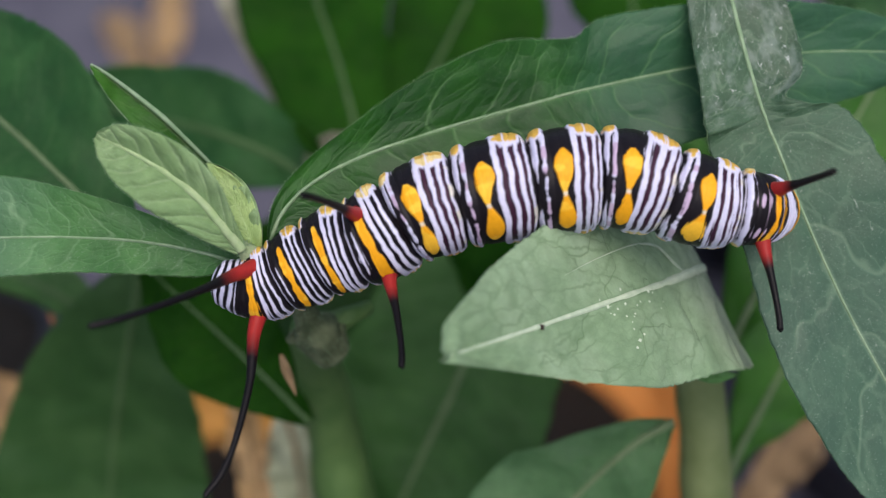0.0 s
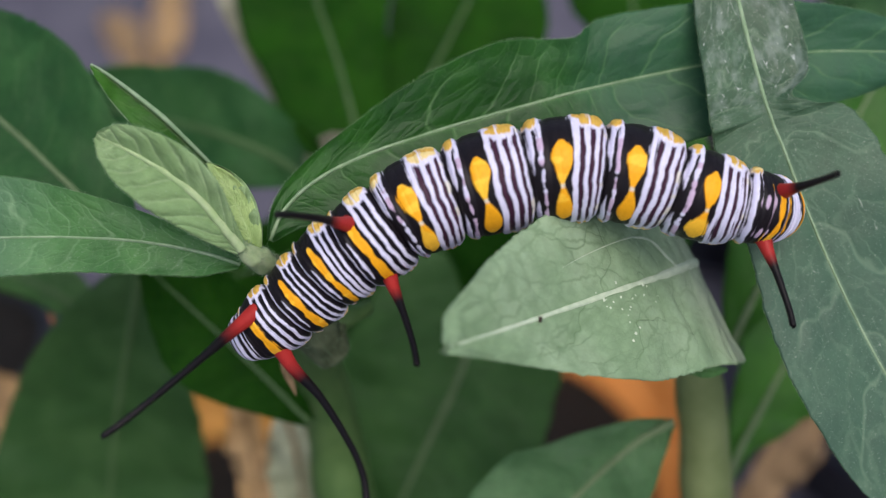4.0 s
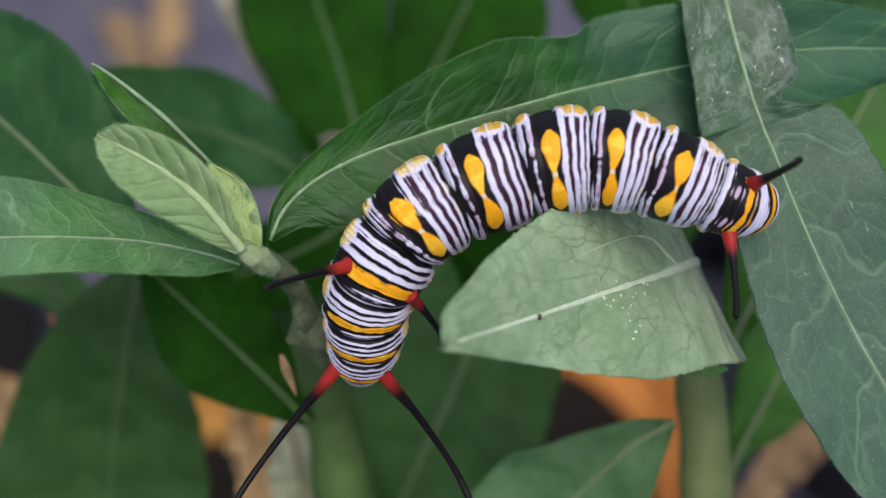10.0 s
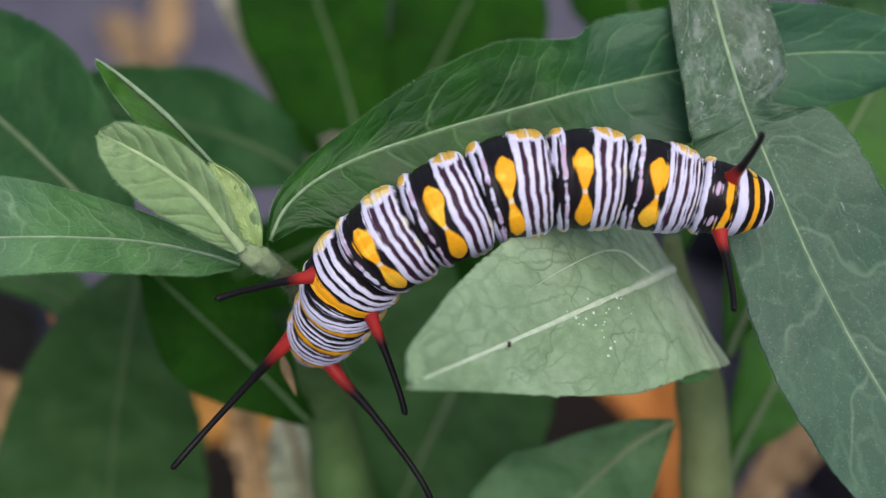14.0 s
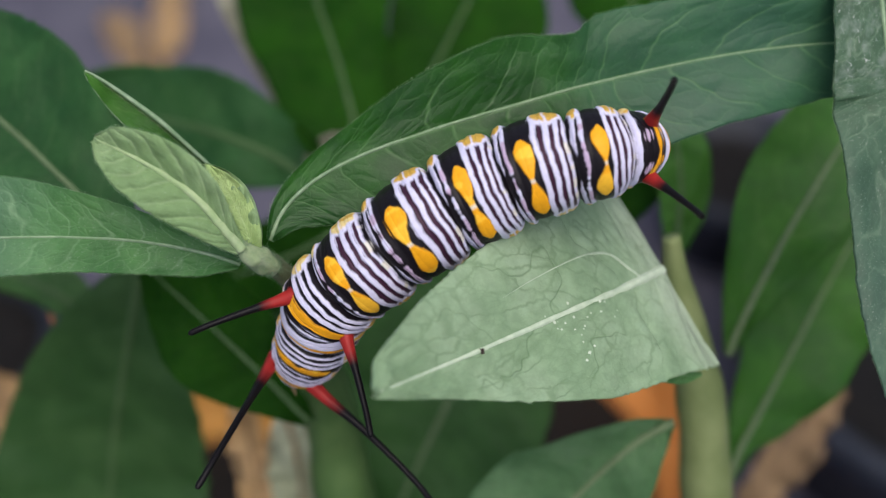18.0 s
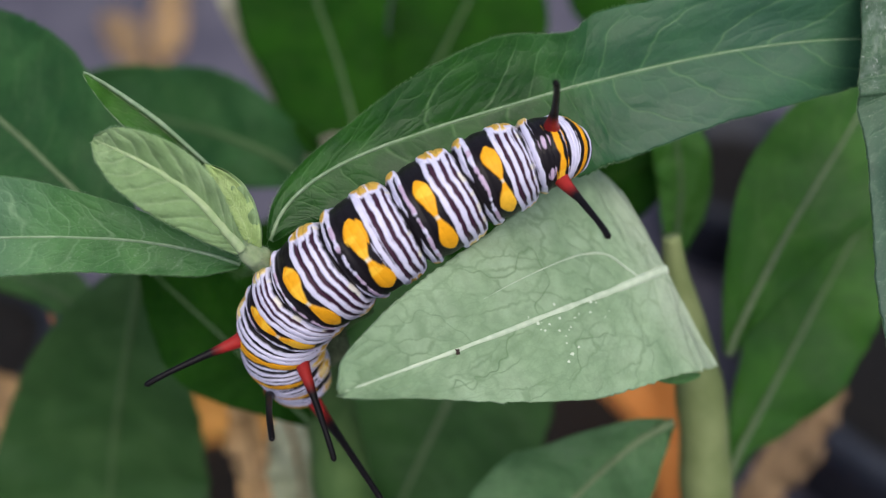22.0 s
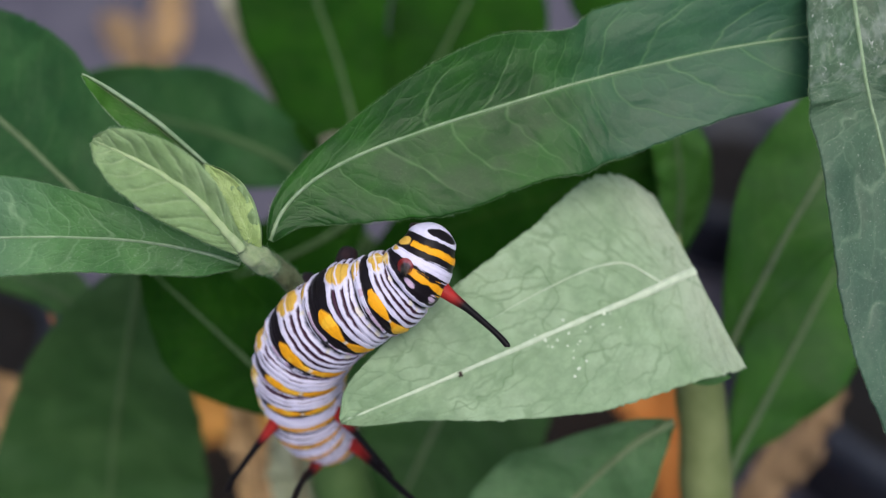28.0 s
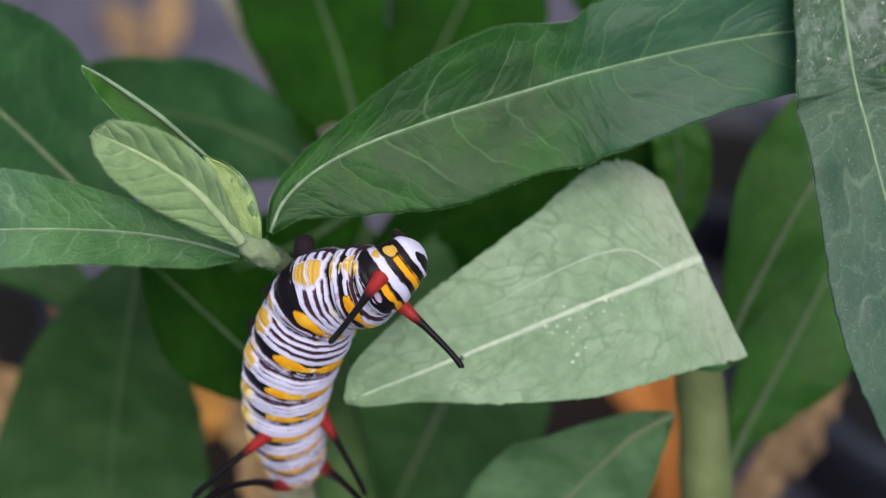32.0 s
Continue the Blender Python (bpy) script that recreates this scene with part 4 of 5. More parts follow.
def body_frame(frames, k):
    at, way, back = frames
    x = min(max(k * 10, 0), 109.999)
    i = int(x)
    f = x - i
    c, t, b = at[i].lerp(at[i + 1], f), way[i].lerp(way[i + 1], f).normalized(), back[i].lerp(back[i + 1], f)
    return c, t, (b - t * b.dot(t)).normalized()


def placed(c, x, z):
    y = z.cross(x).normalized()
    m = Matrix((x, y, z)).transposed().to_4x4()
    m.translation = c
    return m


crawl(0, 17.0, 0.0, [(-0.02027, -0.00100, 0.31687), (-0.01634, -0.00139, 0.31655), (-0.01292, -0.00042, 0.31760), (-0.00971, 0.00062, 0.31886), (-0.00597, 0.00127, 0.32016), (-0.00188, 0.00275, 0.32193), (0.00380, 0.00376, 0.32315), (0.01017, 0.00456, 0.32382), (0.01567, 0.00464, 0.32388), (0.02198, 0.00321, 0.32269), (0.02709, 0.00279, 0.32207), (0.03002, 0.00495, 0.31962)],
      [(-0.02646, -0.01280, 0.32614), (-0.01876, -0.01998, 0.31286), (-0.01087, -0.00381, 0.33106), (-0.00330, -0.01132, 0.31873), (0.03076, -0.00143, 0.33122), (0.02824, -0.00731, 0.31813)])
crawl(0.6, 17.0, 0.0, [(-0.02027, -0.00100, 0.31687), (-0.01634, -0.00139, 0.31655), (-0.01292, -0.00042, 0.31760), (-0.00971, 0.00062, 0.31886), (-0.00597, 0.00127, 0.32016), (-0.00188, 0.00275, 0.32193), (0.00380, 0.00376, 0.32315), (0.01017, 0.00456, 0.32382), (0.01567, 0.00464, 0.32388), (0.02198, 0.00321, 0.32269), (0.02709, 0.00279, 0.32207), (0.03002, 0.00495, 0.31962)],
      [(-0.02646, -0.01280, 0.32614), (-0.01876, -0.01998, 0.31286), (-0.01087, -0.00381, 0.33106), (-0.00330, -0.01132, 0.31873), (0.03076, -0.00143, 0.33122), (0.02824, -0.00731, 0.31813)])
crawl(1, 21.0, 0.0, [(-0.01871, -0.00711, 0.31227), (-0.01358, -0.00541, 0.31404), (-0.01150, -0.00344, 0.31619), (-0.00968, -0.00142, 0.31844), (-0.00674, 0.00047, 0.32034), (-0.00244, 0.00265, 0.32221), (0.00333, 0.00428, 0.32358), (0.00998, 0.00522, 0.32437), (0.01604, 0.00499, 0.32418), (0.02234, 0.00346, 0.32290), (0.02749, 0.00280, 0.32208), (0.03053, 0.00482, 0.31966)],
      [(-0.02025, -0.01804, 0.32620), (-0.01287, -0.02402, 0.31588), (-0.01281, -0.00511, 0.33022), (-0.00155, -0.01125, 0.31928), (0.03102, -0.00169, 0.33123), (0.02925, -0.00728, 0.31849)])
crawl(2, 21.0, 0.0, [(-0.02058, -0.00306, 0.31541), (-0.01559, -0.00332, 0.31519), (-0.01194, -0.00232, 0.31637), (-0.00950, -0.00082, 0.31830), (-0.00659, 0.00069, 0.32023), (-0.00239, 0.00266, 0.32223), (0.00332, 0.00428, 0.32358), (0.00998, 0.00529, 0.32443), (0.01604, 0.00499, 0.32418), (0.02233, 0.00353, 0.32296), (0.02751, 0.00287, 0.32214), (0.03053, 0.00485, 0.31968)],
      [(-0.02148, -0.01384, 0.32950), (-0.02228, -0.02081, 0.31530), (-0.01285, -0.00494, 0.33004), (-0.00187, -0.01128, 0.31932), (0.03101, -0.00171, 0.33125), (0.02937, -0.00705, 0.31817)])
crawl(3.5, 21.0, 0.0, [(-0.01949, -0.00471, 0.31399), (-0.01569, -0.00415, 0.31483), (-0.01237, -0.00239, 0.31669), (-0.00965, -0.00076, 0.31853), (-0.00662, 0.00067, 0.32021), (-0.00238, 0.00274, 0.32229), (0.00333, 0.00428, 0.32358), (0.00998, 0.00529, 0.32443), (0.01604, 0.00499, 0.32418), (0.02233, 0.00353, 0.32296), (0.02751, 0.00287, 0.32214), (0.03053, 0.00485, 0.31968)],
      [(-0.02583, -0.01791, 0.32017), (-0.00712, -0.02126, 0.31337), (-0.01276, -0.00494, 0.33004), (-0.00210, -0.01131, 0.31896), (0.03101, -0.00171, 0.33125), (0.02926, -0.00721, 0.31855)])
crawl(5.5, 21.0, 0.0, [(-0.01234, -0.00341, 0.30778), (-0.01189, -0.00229, 0.31122), (-0.01070, -0.00110, 0.31432), (-0.00878, 0.00013, 0.31759), (-0.00625, 0.00114, 0.31997), (-0.00224, 0.00282, 0.32236), (0.00332, 0.00428, 0.32358), (0.00998, 0.00529, 0.32443), (0.01604, 0.00499, 0.32418), (0.02233, 0.00353, 0.32296), (0.02749, 0.00287, 0.32214), (0.03053, 0.00490, 0.31972)],
      [(-0.02046, -0.01827, 0.31363), (-0.00254, -0.01853, 0.30922), (-0.01327, -0.00444, 0.32934), (-0.00188, -0.01102, 0.31894), (0.03101, -0.00170, 0.33125), (0.02926, -0.00721, 0.31854)])
crawl(6, 21.0, 0.0, [(-0.01018, -0.00274, 0.30717), (-0.01025, -0.00209, 0.31040), (-0.00996, -0.00090, 0.31392), (-0.00848, 0.00003, 0.31711), (-0.00631, 0.00110, 0.31993), (-0.00229, 0.00279, 0.32233), (0.00333, 0.00424, 0.32355), (0.00992, 0.00522, 0.32437), (0.01593, 0.00499, 0.32418), (0.02242, 0.00354, 0.32296), (0.02755, 0.00287, 0.32214), (0.03056, 0.00505, 0.31981)],
      [(-0.01516, -0.01902, 0.31156), (0.00246, -0.01579, 0.30811), (-0.01316, -0.00474, 0.32934), (-0.00165, -0.01089, 0.31875), (0.03110, -0.00169, 0.33124), (0.02917, -0.00733, 0.31880)])
crawl(7, 21.0, 0.0, [(-0.01054, -0.00274, 0.30663), (-0.00981, -0.00203, 0.31001), (-0.00914, -0.00116, 0.31346), (-0.00819, -0.00045, 0.31668), (-0.00616, 0.00076, 0.31972), (-0.00216, 0.00270, 0.32226), (0.00326, 0.00424, 0.32355), (0.00992, 0.00529, 0.32443), (0.01590, 0.00499, 0.32418), (0.02224, 0.00353, 0.32296), (0.02732, 0.00286, 0.32214), (0.03036, 0.00502, 0.31984)],
      [(-0.02116, -0.01662, 0.30910), (-0.00258, -0.01881, 0.31183), (-0.01375, -0.00516, 0.32842), (-0.00078, -0.01099, 0.31874), (0.03103, -0.00166, 0.33121), (0.02896, -0.00721, 0.31839)])
crawl(8, 21.0, 0.0, [(-0.00798, -0.00726, 0.30707), (-0.00912, -0.00534, 0.31034), (-0.00903, -0.00376, 0.31388), (-0.00827, -0.00265, 0.31663), (-0.00646, -0.00047, 0.31960), (-0.00243, 0.00234, 0.32195), (0.00320, 0.00427, 0.32358), (0.00979, 0.00529, 0.32443), (0.01571, 0.00499, 0.32418), (0.02200, 0.00353, 0.32296), (0.02709, 0.00286, 0.32214), (0.03011, 0.00502, 0.31983)],
      [(-0.01506, -0.02226, 0.31526), (0.00466, -0.01754, 0.30586), (-0.01367, -0.00670, 0.32826), (0.00018, -0.01141, 0.31887), (0.03071, -0.00180, 0.33115), (0.02841, -0.00697, 0.31765)])
crawl(8.5, 21.0, 0.0, [(-0.00398, -0.00901, 0.30767), (-0.00645, -0.00709, 0.31012), (-0.00772, -0.00529, 0.31324), (-0.00747, -0.00357, 0.31610), (-0.00602, -0.00094, 0.31921), (-0.00235, 0.00220, 0.32184), (0.00307, 0.00426, 0.32357), (0.00959, 0.00536, 0.32449), (0.01557, 0.00506, 0.32424), (0.02177, 0.00357, 0.32299), (0.02678, 0.00286, 0.32214), (0.02986, 0.00494, 0.31993)],
      [(-0.00824, -0.02445, 0.31716), (0.00898, -0.01706, 0.31388), (-0.01318, -0.00765, 0.32748), (0.00005, -0.00100, 0.31063), (0.03033, -0.00211, 0.33098), (0.02810, -0.00671, 0.31707)])
crawl(9, 21.0, 0.0, [(-0.00813, -0.01115, 0.30669), (-0.00762, -0.00853, 0.30964), (-0.00720, -0.00637, 0.31286), (-0.00701, -0.00440, 0.31542), (-0.00580, -0.00135, 0.31886), (-0.00239, 0.00203, 0.32169), (0.00305, 0.00426, 0.32356), (0.00934, 0.00543, 0.32455), (0.01521, 0.00517, 0.32433), (0.02135, 0.00355, 0.32298), (0.02635, 0.00251, 0.32184), (0.02957, 0.00459, 0.31981)],
      [(-0.01405, -0.02387, 0.31873), (0.00004, -0.02350, 0.31759), (-0.01318, -0.00855, 0.32672), (-0.00005, -0.00069, 0.31056), (0.03000, -0.00207, 0.33093), (0.02674, -0.00780, 0.31840)])
crawl(9.5, 21.0, 0.0, [(-0.00661, -0.00906, 0.30537), (-0.00677, -0.00719, 0.30884), (-0.00701, -0.00569, 0.31241), (-0.00689, -0.00431, 0.31534), (-0.00607, -0.00166, 0.31860), (-0.00249, 0.00184, 0.32154), (0.00296, 0.00417, 0.32349), (0.00914, 0.00557, 0.32467), (0.01439, 0.00546, 0.32458), (0.02048, 0.00399, 0.32334), (0.02539, 0.00299, 0.32225), (0.02872, 0.00494, 0.32027)],
      [(-0.01219, -0.02314, 0.31692), (0.00202, -0.02226, 0.31480), (-0.01332, -0.00899, 0.32635), (0.00005, -0.00132, 0.31037), (0.02901, -0.00176, 0.33124), (0.02583, -0.00666, 0.31725)])
crawl(10, 17.0, 0.0, [(-0.00785, -0.00200, 0.30448), (-0.00748, -0.00237, 0.30762), (-0.00704, -0.00219, 0.31097), (-0.00678, -0.00153, 0.31434), (-0.00557, -0.00032, 0.31750), (-0.00231, 0.00253, 0.32101), (0.00322, 0.00486, 0.32297), (0.00957, 0.00604, 0.32451), (0.01468, 0.00591, 0.32495), (0.01983, 0.00447, 0.32429), (0.02489, 0.00307, 0.32285), (0.02840, 0.00437, 0.32078)],
      [(-0.01768, -0.01762, 0.30752), (0.00169, -0.01759, 0.31019), (-0.01415, -0.00748, 0.32407), (-0.00010, -0.00123, 0.30875), (0.02789, -0.00121, 0.33232), (0.02414, -0.00741, 0.32007)])
crawl(11, 17.0, 0.0, [(-0.01214, 0.00007, 0.30586), (-0.01099, -0.00053, 0.30879), (-0.00953, -0.00075, 0.31199), (-0.00830, -0.00093, 0.31485), (-0.00647, -0.00017, 0.31790), (-0.00285, 0.00242, 0.32123), (0.00303, 0.00480, 0.32323), (0.00960, 0.00623, 0.32443), (0.01514, 0.00599, 0.32502), (0.02002, 0.00441, 0.32449), (0.02496, 0.00241, 0.32360), (0.02907, 0.00281, 0.32222)],
      [(-0.02212, -0.01474, 0.31008), (-0.00409, -0.01674, 0.31075), (-0.01475, -0.00685, 0.32523), (-0.00005, -0.00816, 0.31091), (0.02722, -0.00164, 0.33340), (0.02332, -0.00806, 0.32125)])
crawl(12, 17.0, 0.0, [(-0.01167, -0.00005, 0.30526), (-0.01084, -0.00059, 0.30829), (-0.00982, -0.00071, 0.31158), (-0.00885, -0.00077, 0.31465), (-0.00704, -0.00030, 0.31749), (-0.00344, 0.00191, 0.32065), (0.00231, 0.00434, 0.32269), (0.00835, 0.00563, 0.32378), (0.01375, 0.00560, 0.32469), (0.01863, 0.00447, 0.32469), (0.02388, 0.00264, 0.32409), (0.02810, 0.00237, 0.32315)],
      [(-0.01923, -0.01604, 0.30874), (0.00153, -0.01399, 0.30688), (-0.01551, -0.00712, 0.32435), (-0.00084, -0.00885, 0.31063), (0.02524, -0.00066, 0.33437), (0.02270, -0.00793, 0.32221)])
crawl(13, 17.0, 0.0, [(-0.01249, -0.00002, 0.30456), (-0.01139, -0.00037, 0.30757), (-0.00998, -0.00029, 0.31089), (-0.00868, -0.00043, 0.31392), (-0.00725, -0.00009, 0.31648), (-0.00382, 0.00205, 0.31973), (0.00165, 0.00430, 0.32228), (0.00696, 0.00528, 0.32376), (0.01216, 0.00528, 0.32442), (0.01793, 0.00478, 0.32401), (0.02372, 0.00385, 0.32322), (0.02823, 0.00381, 0.32260)],
      [(-0.02497, -0.01298, 0.30257), (-0.00414, -0.01645, 0.30929), (-0.01617, -0.00682, 0.32287), (-0.00160, -0.00866, 0.30944), (0.02511, 0.00103, 0.33363), (0.02329, -0.00683, 0.32138)])
crawl(14, 17.0, 0.0, [(-0.01297, 0.00095, 0.30380), (-0.01186, 0.00025, 0.30673), (-0.01046, -0.00007, 0.30982), (-0.00917, -0.00012, 0.31303), (-0.00819, -0.00015, 0.31611), (-0.00496, 0.00082, 0.31956), (0.00002, 0.00240, 0.32201), (0.00544, 0.00404, 0.32338), (0.01181, 0.00465, 0.32389), (0.01791, 0.00422, 0.32353), (0.02396, 0.00334, 0.32279), (0.02837, 0.00330, 0.32211)],
      [(-0.02262, -0.01354, 0.30804), (-0.00113, -0.01373, 0.30113), (-0.01855, -0.00621, 0.32111), (-0.00326, -0.01013, 0.30971), (0.02503, 0.00059, 0.33326), (0.02385, -0.00734, 0.32091)])
crawl(14.5, 16.4, 0.0, [(-0.01328, 0.00094, 0.30313), (-0.01227, 0.00033, 0.30611), (-0.01100, 0.00012, 0.30933), (-0.00994, -0.00012, 0.31250), (-0.00909, -0.00040, 0.31556), (-0.00590, 0.00027, 0.31893), (-0.00082, 0.00209, 0.32174), (0.00508, 0.00383, 0.32320), (0.01152, 0.00444, 0.32372), (0.01768, 0.00401, 0.32336), (0.02371, 0.00305, 0.32256), (0.02813, 0.00307, 0.32192)],
      [(-0.02443, -0.01264, 0.30452), (-0.00321, -0.01498, 0.30364), (-0.01929, -0.00651, 0.32059), (-0.00384, -0.01130, 0.31084), (0.02439, 0.00059, 0.33313), (0.02295, -0.00770, 0.32177)])
crawl(16.5, 14.0, 0.0, [(-0.01574, -0.00023, 0.30234), (-0.01398, -0.00072, 0.30506), (-0.01167, -0.00083, 0.30797), (-0.01027, -0.00049, 0.31124), (-0.00940, -0.00075, 0.31419), (-0.00644, -0.00013, 0.31729), (-0.00144, 0.00174, 0.32032), (0.00488, 0.00393, 0.32216), (0.01097, 0.00461, 0.32383), (0.01568, 0.00382, 0.32425), (0.01925, 0.00273, 0.32372), (0.02350, 0.00373, 0.32237)],
      [(-0.02694, -0.01211, 0.30893), (-0.01024, -0.01679, 0.30845), (-0.02125, -0.00455, 0.31494), (-0.00555, -0.01226, 0.30984), (0.01830, 0.00002, 0.33401), (0.01703, -0.00769, 0.32190)])
crawl(17, 14.0, 0.0, [(-0.01506, -0.00032, 0.30193), (-0.01365, -0.00081, 0.30484), (-0.01186, -0.00086, 0.30793), (-0.01049, -0.00057, 0.31123), (-0.00961, -0.00075, 0.31423), (-0.00674, -0.00014, 0.31735), (-0.00190, 0.00182, 0.32046), (0.00422, 0.00437, 0.32261), (0.01015, 0.00545, 0.32457), (0.01516, 0.00537, 0.32556), (0.01837, 0.00535, 0.32536), (0.02141, 0.00749, 0.32316)],
      [(-0.02431, -0.01331, 0.30973), (-0.00630, -0.01650, 0.30595), (-0.02128, -0.00538, 0.31533), (-0.00553, -0.01158, 0.30853), (0.01899, 0.00298, 0.33569), (0.02005, -0.00522, 0.32401)])
crawl(18, 14.0, 0.0, [(-0.01444, 0.00026, 0.30117), (-0.01345, -0.00044, 0.30416), (-0.01227, -0.00070, 0.30723), (-0.01107, -0.00036, 0.31067), (-0.01029, -0.00055, 0.31350), (-0.00744, 0.00035, 0.31648), (-0.00258, 0.00219, 0.31997), (0.00267, 0.00422, 0.32236), (0.00772, 0.00526, 0.32443), (0.01323, 0.00592, 0.32565), (0.01629, 0.00687, 0.32545), (0.01824, 0.00947, 0.32283)],
      [(-0.02020, -0.01480, 0.30810), (-0.00101, -0.01233, 0.29767), (-0.02192, -0.00470, 0.31430), (-0.00628, -0.01218, 0.30998), (0.01832, 0.00451, 0.33550), (0.02102, -0.00241, 0.32685)])
crawl(19, 14.0, 0.0, [(-0.01476, 0.00066, 0.29902), (-0.01411, 0.00001, 0.30209), (-0.01337, -0.00015, 0.30524), (-0.01191, 0.00020, 0.30860), (-0.01109, 0.00017, 0.31175), (-0.00889, 0.00031, 0.31487), (-0.00423, 0.00111, 0.31863), (0.00080, 0.00248, 0.32139), (0.00681, 0.00389, 0.32326), (0.01295, 0.00487, 0.32409), (0.01634, 0.00611, 0.32386), (0.01829, 0.00882, 0.32128)],
      [(-0.02439, -0.01239, 0.30557), (-0.00551, -0.01451, 0.30278), (-0.02359, -0.00339, 0.31277), (-0.00771, -0.01042, 0.30566), (0.01995, 0.00607, 0.33409), (0.02081, -0.00294, 0.32627)])
crawl(20, 14.0, 0.0, [(-0.01662, 0.00000, 0.30003), (-0.01525, -0.00085, 0.30273), (-0.01349, -0.00147, 0.30560), (-0.01319, -0.00170, 0.30860), (-0.01278, -0.00166, 0.31179), (-0.01054, -0.00094, 0.31544), (-0.00639, 0.00019, 0.31905), (-0.00114, 0.00238, 0.32197), (0.00441, 0.00445, 0.32372), (0.00991, 0.00577, 0.32484), (0.01342, 0.00683, 0.32463), (0.01540, 0.00954, 0.32213)],
      [(-0.03228, -0.00838, 0.30023), (-0.01225, -0.01398, 0.30972), (-0.02472, -0.00577, 0.31154), (-0.00788, -0.01298, 0.30850), (0.01468, 0.00412, 0.33466), (0.01911, -0.00229, 0.32439)])
crawl(21, 14.0, 2.3, [(-0.01613, 0.00041, 0.29907), (-0.01526, -0.00036, 0.30184), (-0.01420, -0.00084, 0.30476), (-0.01387, -0.00105, 0.30764), (-0.01357, -0.00098, 0.31072), (-0.01193, -0.00036, 0.31407), (-0.00824, 0.00055, 0.31780), (-0.00358, 0.00229, 0.32125), (0.00128, 0.00394, 0.32329), (0.00720, 0.00532, 0.32446), (0.01166, 0.00627, 0.32465), (0.01430, 0.00871, 0.32253)],
      [(-0.02299, -0.01253, 0.30869), (-0.00822, -0.01531, 0.30323), (-0.02564, -0.00599, 0.31098), (-0.00897, -0.01124, 0.30509), (0.01335, 0.00437, 0.33514), (0.01698, -0.00303, 0.32476)])
crawl(22, 14.0, 4.7, [(-0.01418, 0.00022, 0.29818), (-0.01416, -0.00050, 0.30089), (-0.01426, -0.00091, 0.30375), (-0.01484, -0.00129, 0.30649), (-0.01486, -0.00126, 0.30969), (-0.01334, -0.00105, 0.31326), (-0.01084, -0.00050, 0.31632), (-0.00631, 0.00110, 0.31939), (-0.00097, 0.00348, 0.32142), (0.00452, 0.00577, 0.32334), (0.00906, 0.00739, 0.32435), (0.01236, 0.00931, 0.32282)],
      [(-0.01497, -0.01105, 0.30935), (-0.00529, -0.01479, 0.30173), (-0.02696, -0.00661, 0.30876), (-0.00978, -0.01137, 0.30351), (0.00903, 0.00492, 0.33484), (0.01367, -0.00240, 0.32438)])
crawl(23, 16.5, 7.0, [(-0.01380, 0.00164, 0.29684), (-0.01433, 0.00064, 0.29917), (-0.01519, -0.00017, 0.30155), (-0.01554, -0.00037, 0.30437), (-0.01588, -0.00071, 0.30708), (-0.01508, -0.00028, 0.31028), (-0.01252, 0.00052, 0.31352), (-0.00816, 0.00136, 0.31659), (-0.00361, 0.00319, 0.31966), (0.00119, 0.00510, 0.32190), (0.00575, 0.00686, 0.32303), (0.00906, 0.00871, 0.32163)],
      [(-0.02981, -0.00898, 0.29258), (-0.00693, -0.01387, 0.30000), (-0.02770, -0.00653, 0.30490), (-0.01044, -0.01087, 0.30037), (0.00575, 0.00615, 0.33390), (0.01052, -0.00283, 0.32272)])
crawl(24, 19.0, 9.3, [(-0.01307, 0.00099, 0.29518), (-0.01388, 0.00036, 0.29746), (-0.01513, -0.00004, 0.29991), (-0.01608, -0.00020, 0.30264), (-0.01611, -0.00052, 0.30563), (-0.01507, -0.00041, 0.30922), (-0.01318, -0.00036, 0.31181), (-0.01010, 0.00036, 0.31481), (-0.00573, 0.00215, 0.31741), (-0.00101, 0.00486, 0.31972), (0.00328, 0.00754, 0.32173), (0.00669, 0.00947, 0.32076)],
      [(-0.02220, -0.01241, 0.29945), (-0.00717, -0.01360, 0.30057), (-0.02765, -0.00678, 0.30215), (-0.00923, -0.00957, 0.29809), (0.00157, 0.00577, 0.33233), (0.00976, -0.00111, 0.32162)])
crawl(25, 23.0, 11.7, [(-0.01097, 0.00151, 0.29341), (-0.01225, 0.00072, 0.29519), (-0.01417, -0.00001, 0.29718), (-0.01503, -0.00034, 0.29970), (-0.01469, -0.00051, 0.30282), (-0.01425, -0.00013, 0.30569), (-0.01323, 0.00037, 0.30839), (-0.00987, 0.00082, 0.31253), (-0.00589, 0.00130, 0.31545), (-0.00158, 0.00267, 0.31834), (0.00130, 0.00447, 0.32068), (0.00397, 0.00755, 0.32031)],
      [(-0.01007, -0.01100, 0.29796), (-0.00288, -0.01187, 0.29736), (-0.02511, -0.00842, 0.29714), (-0.00630, -0.00799, 0.29506), (0.00018, 0.00255, 0.33132), (0.00973, -0.00232, 0.32099)])
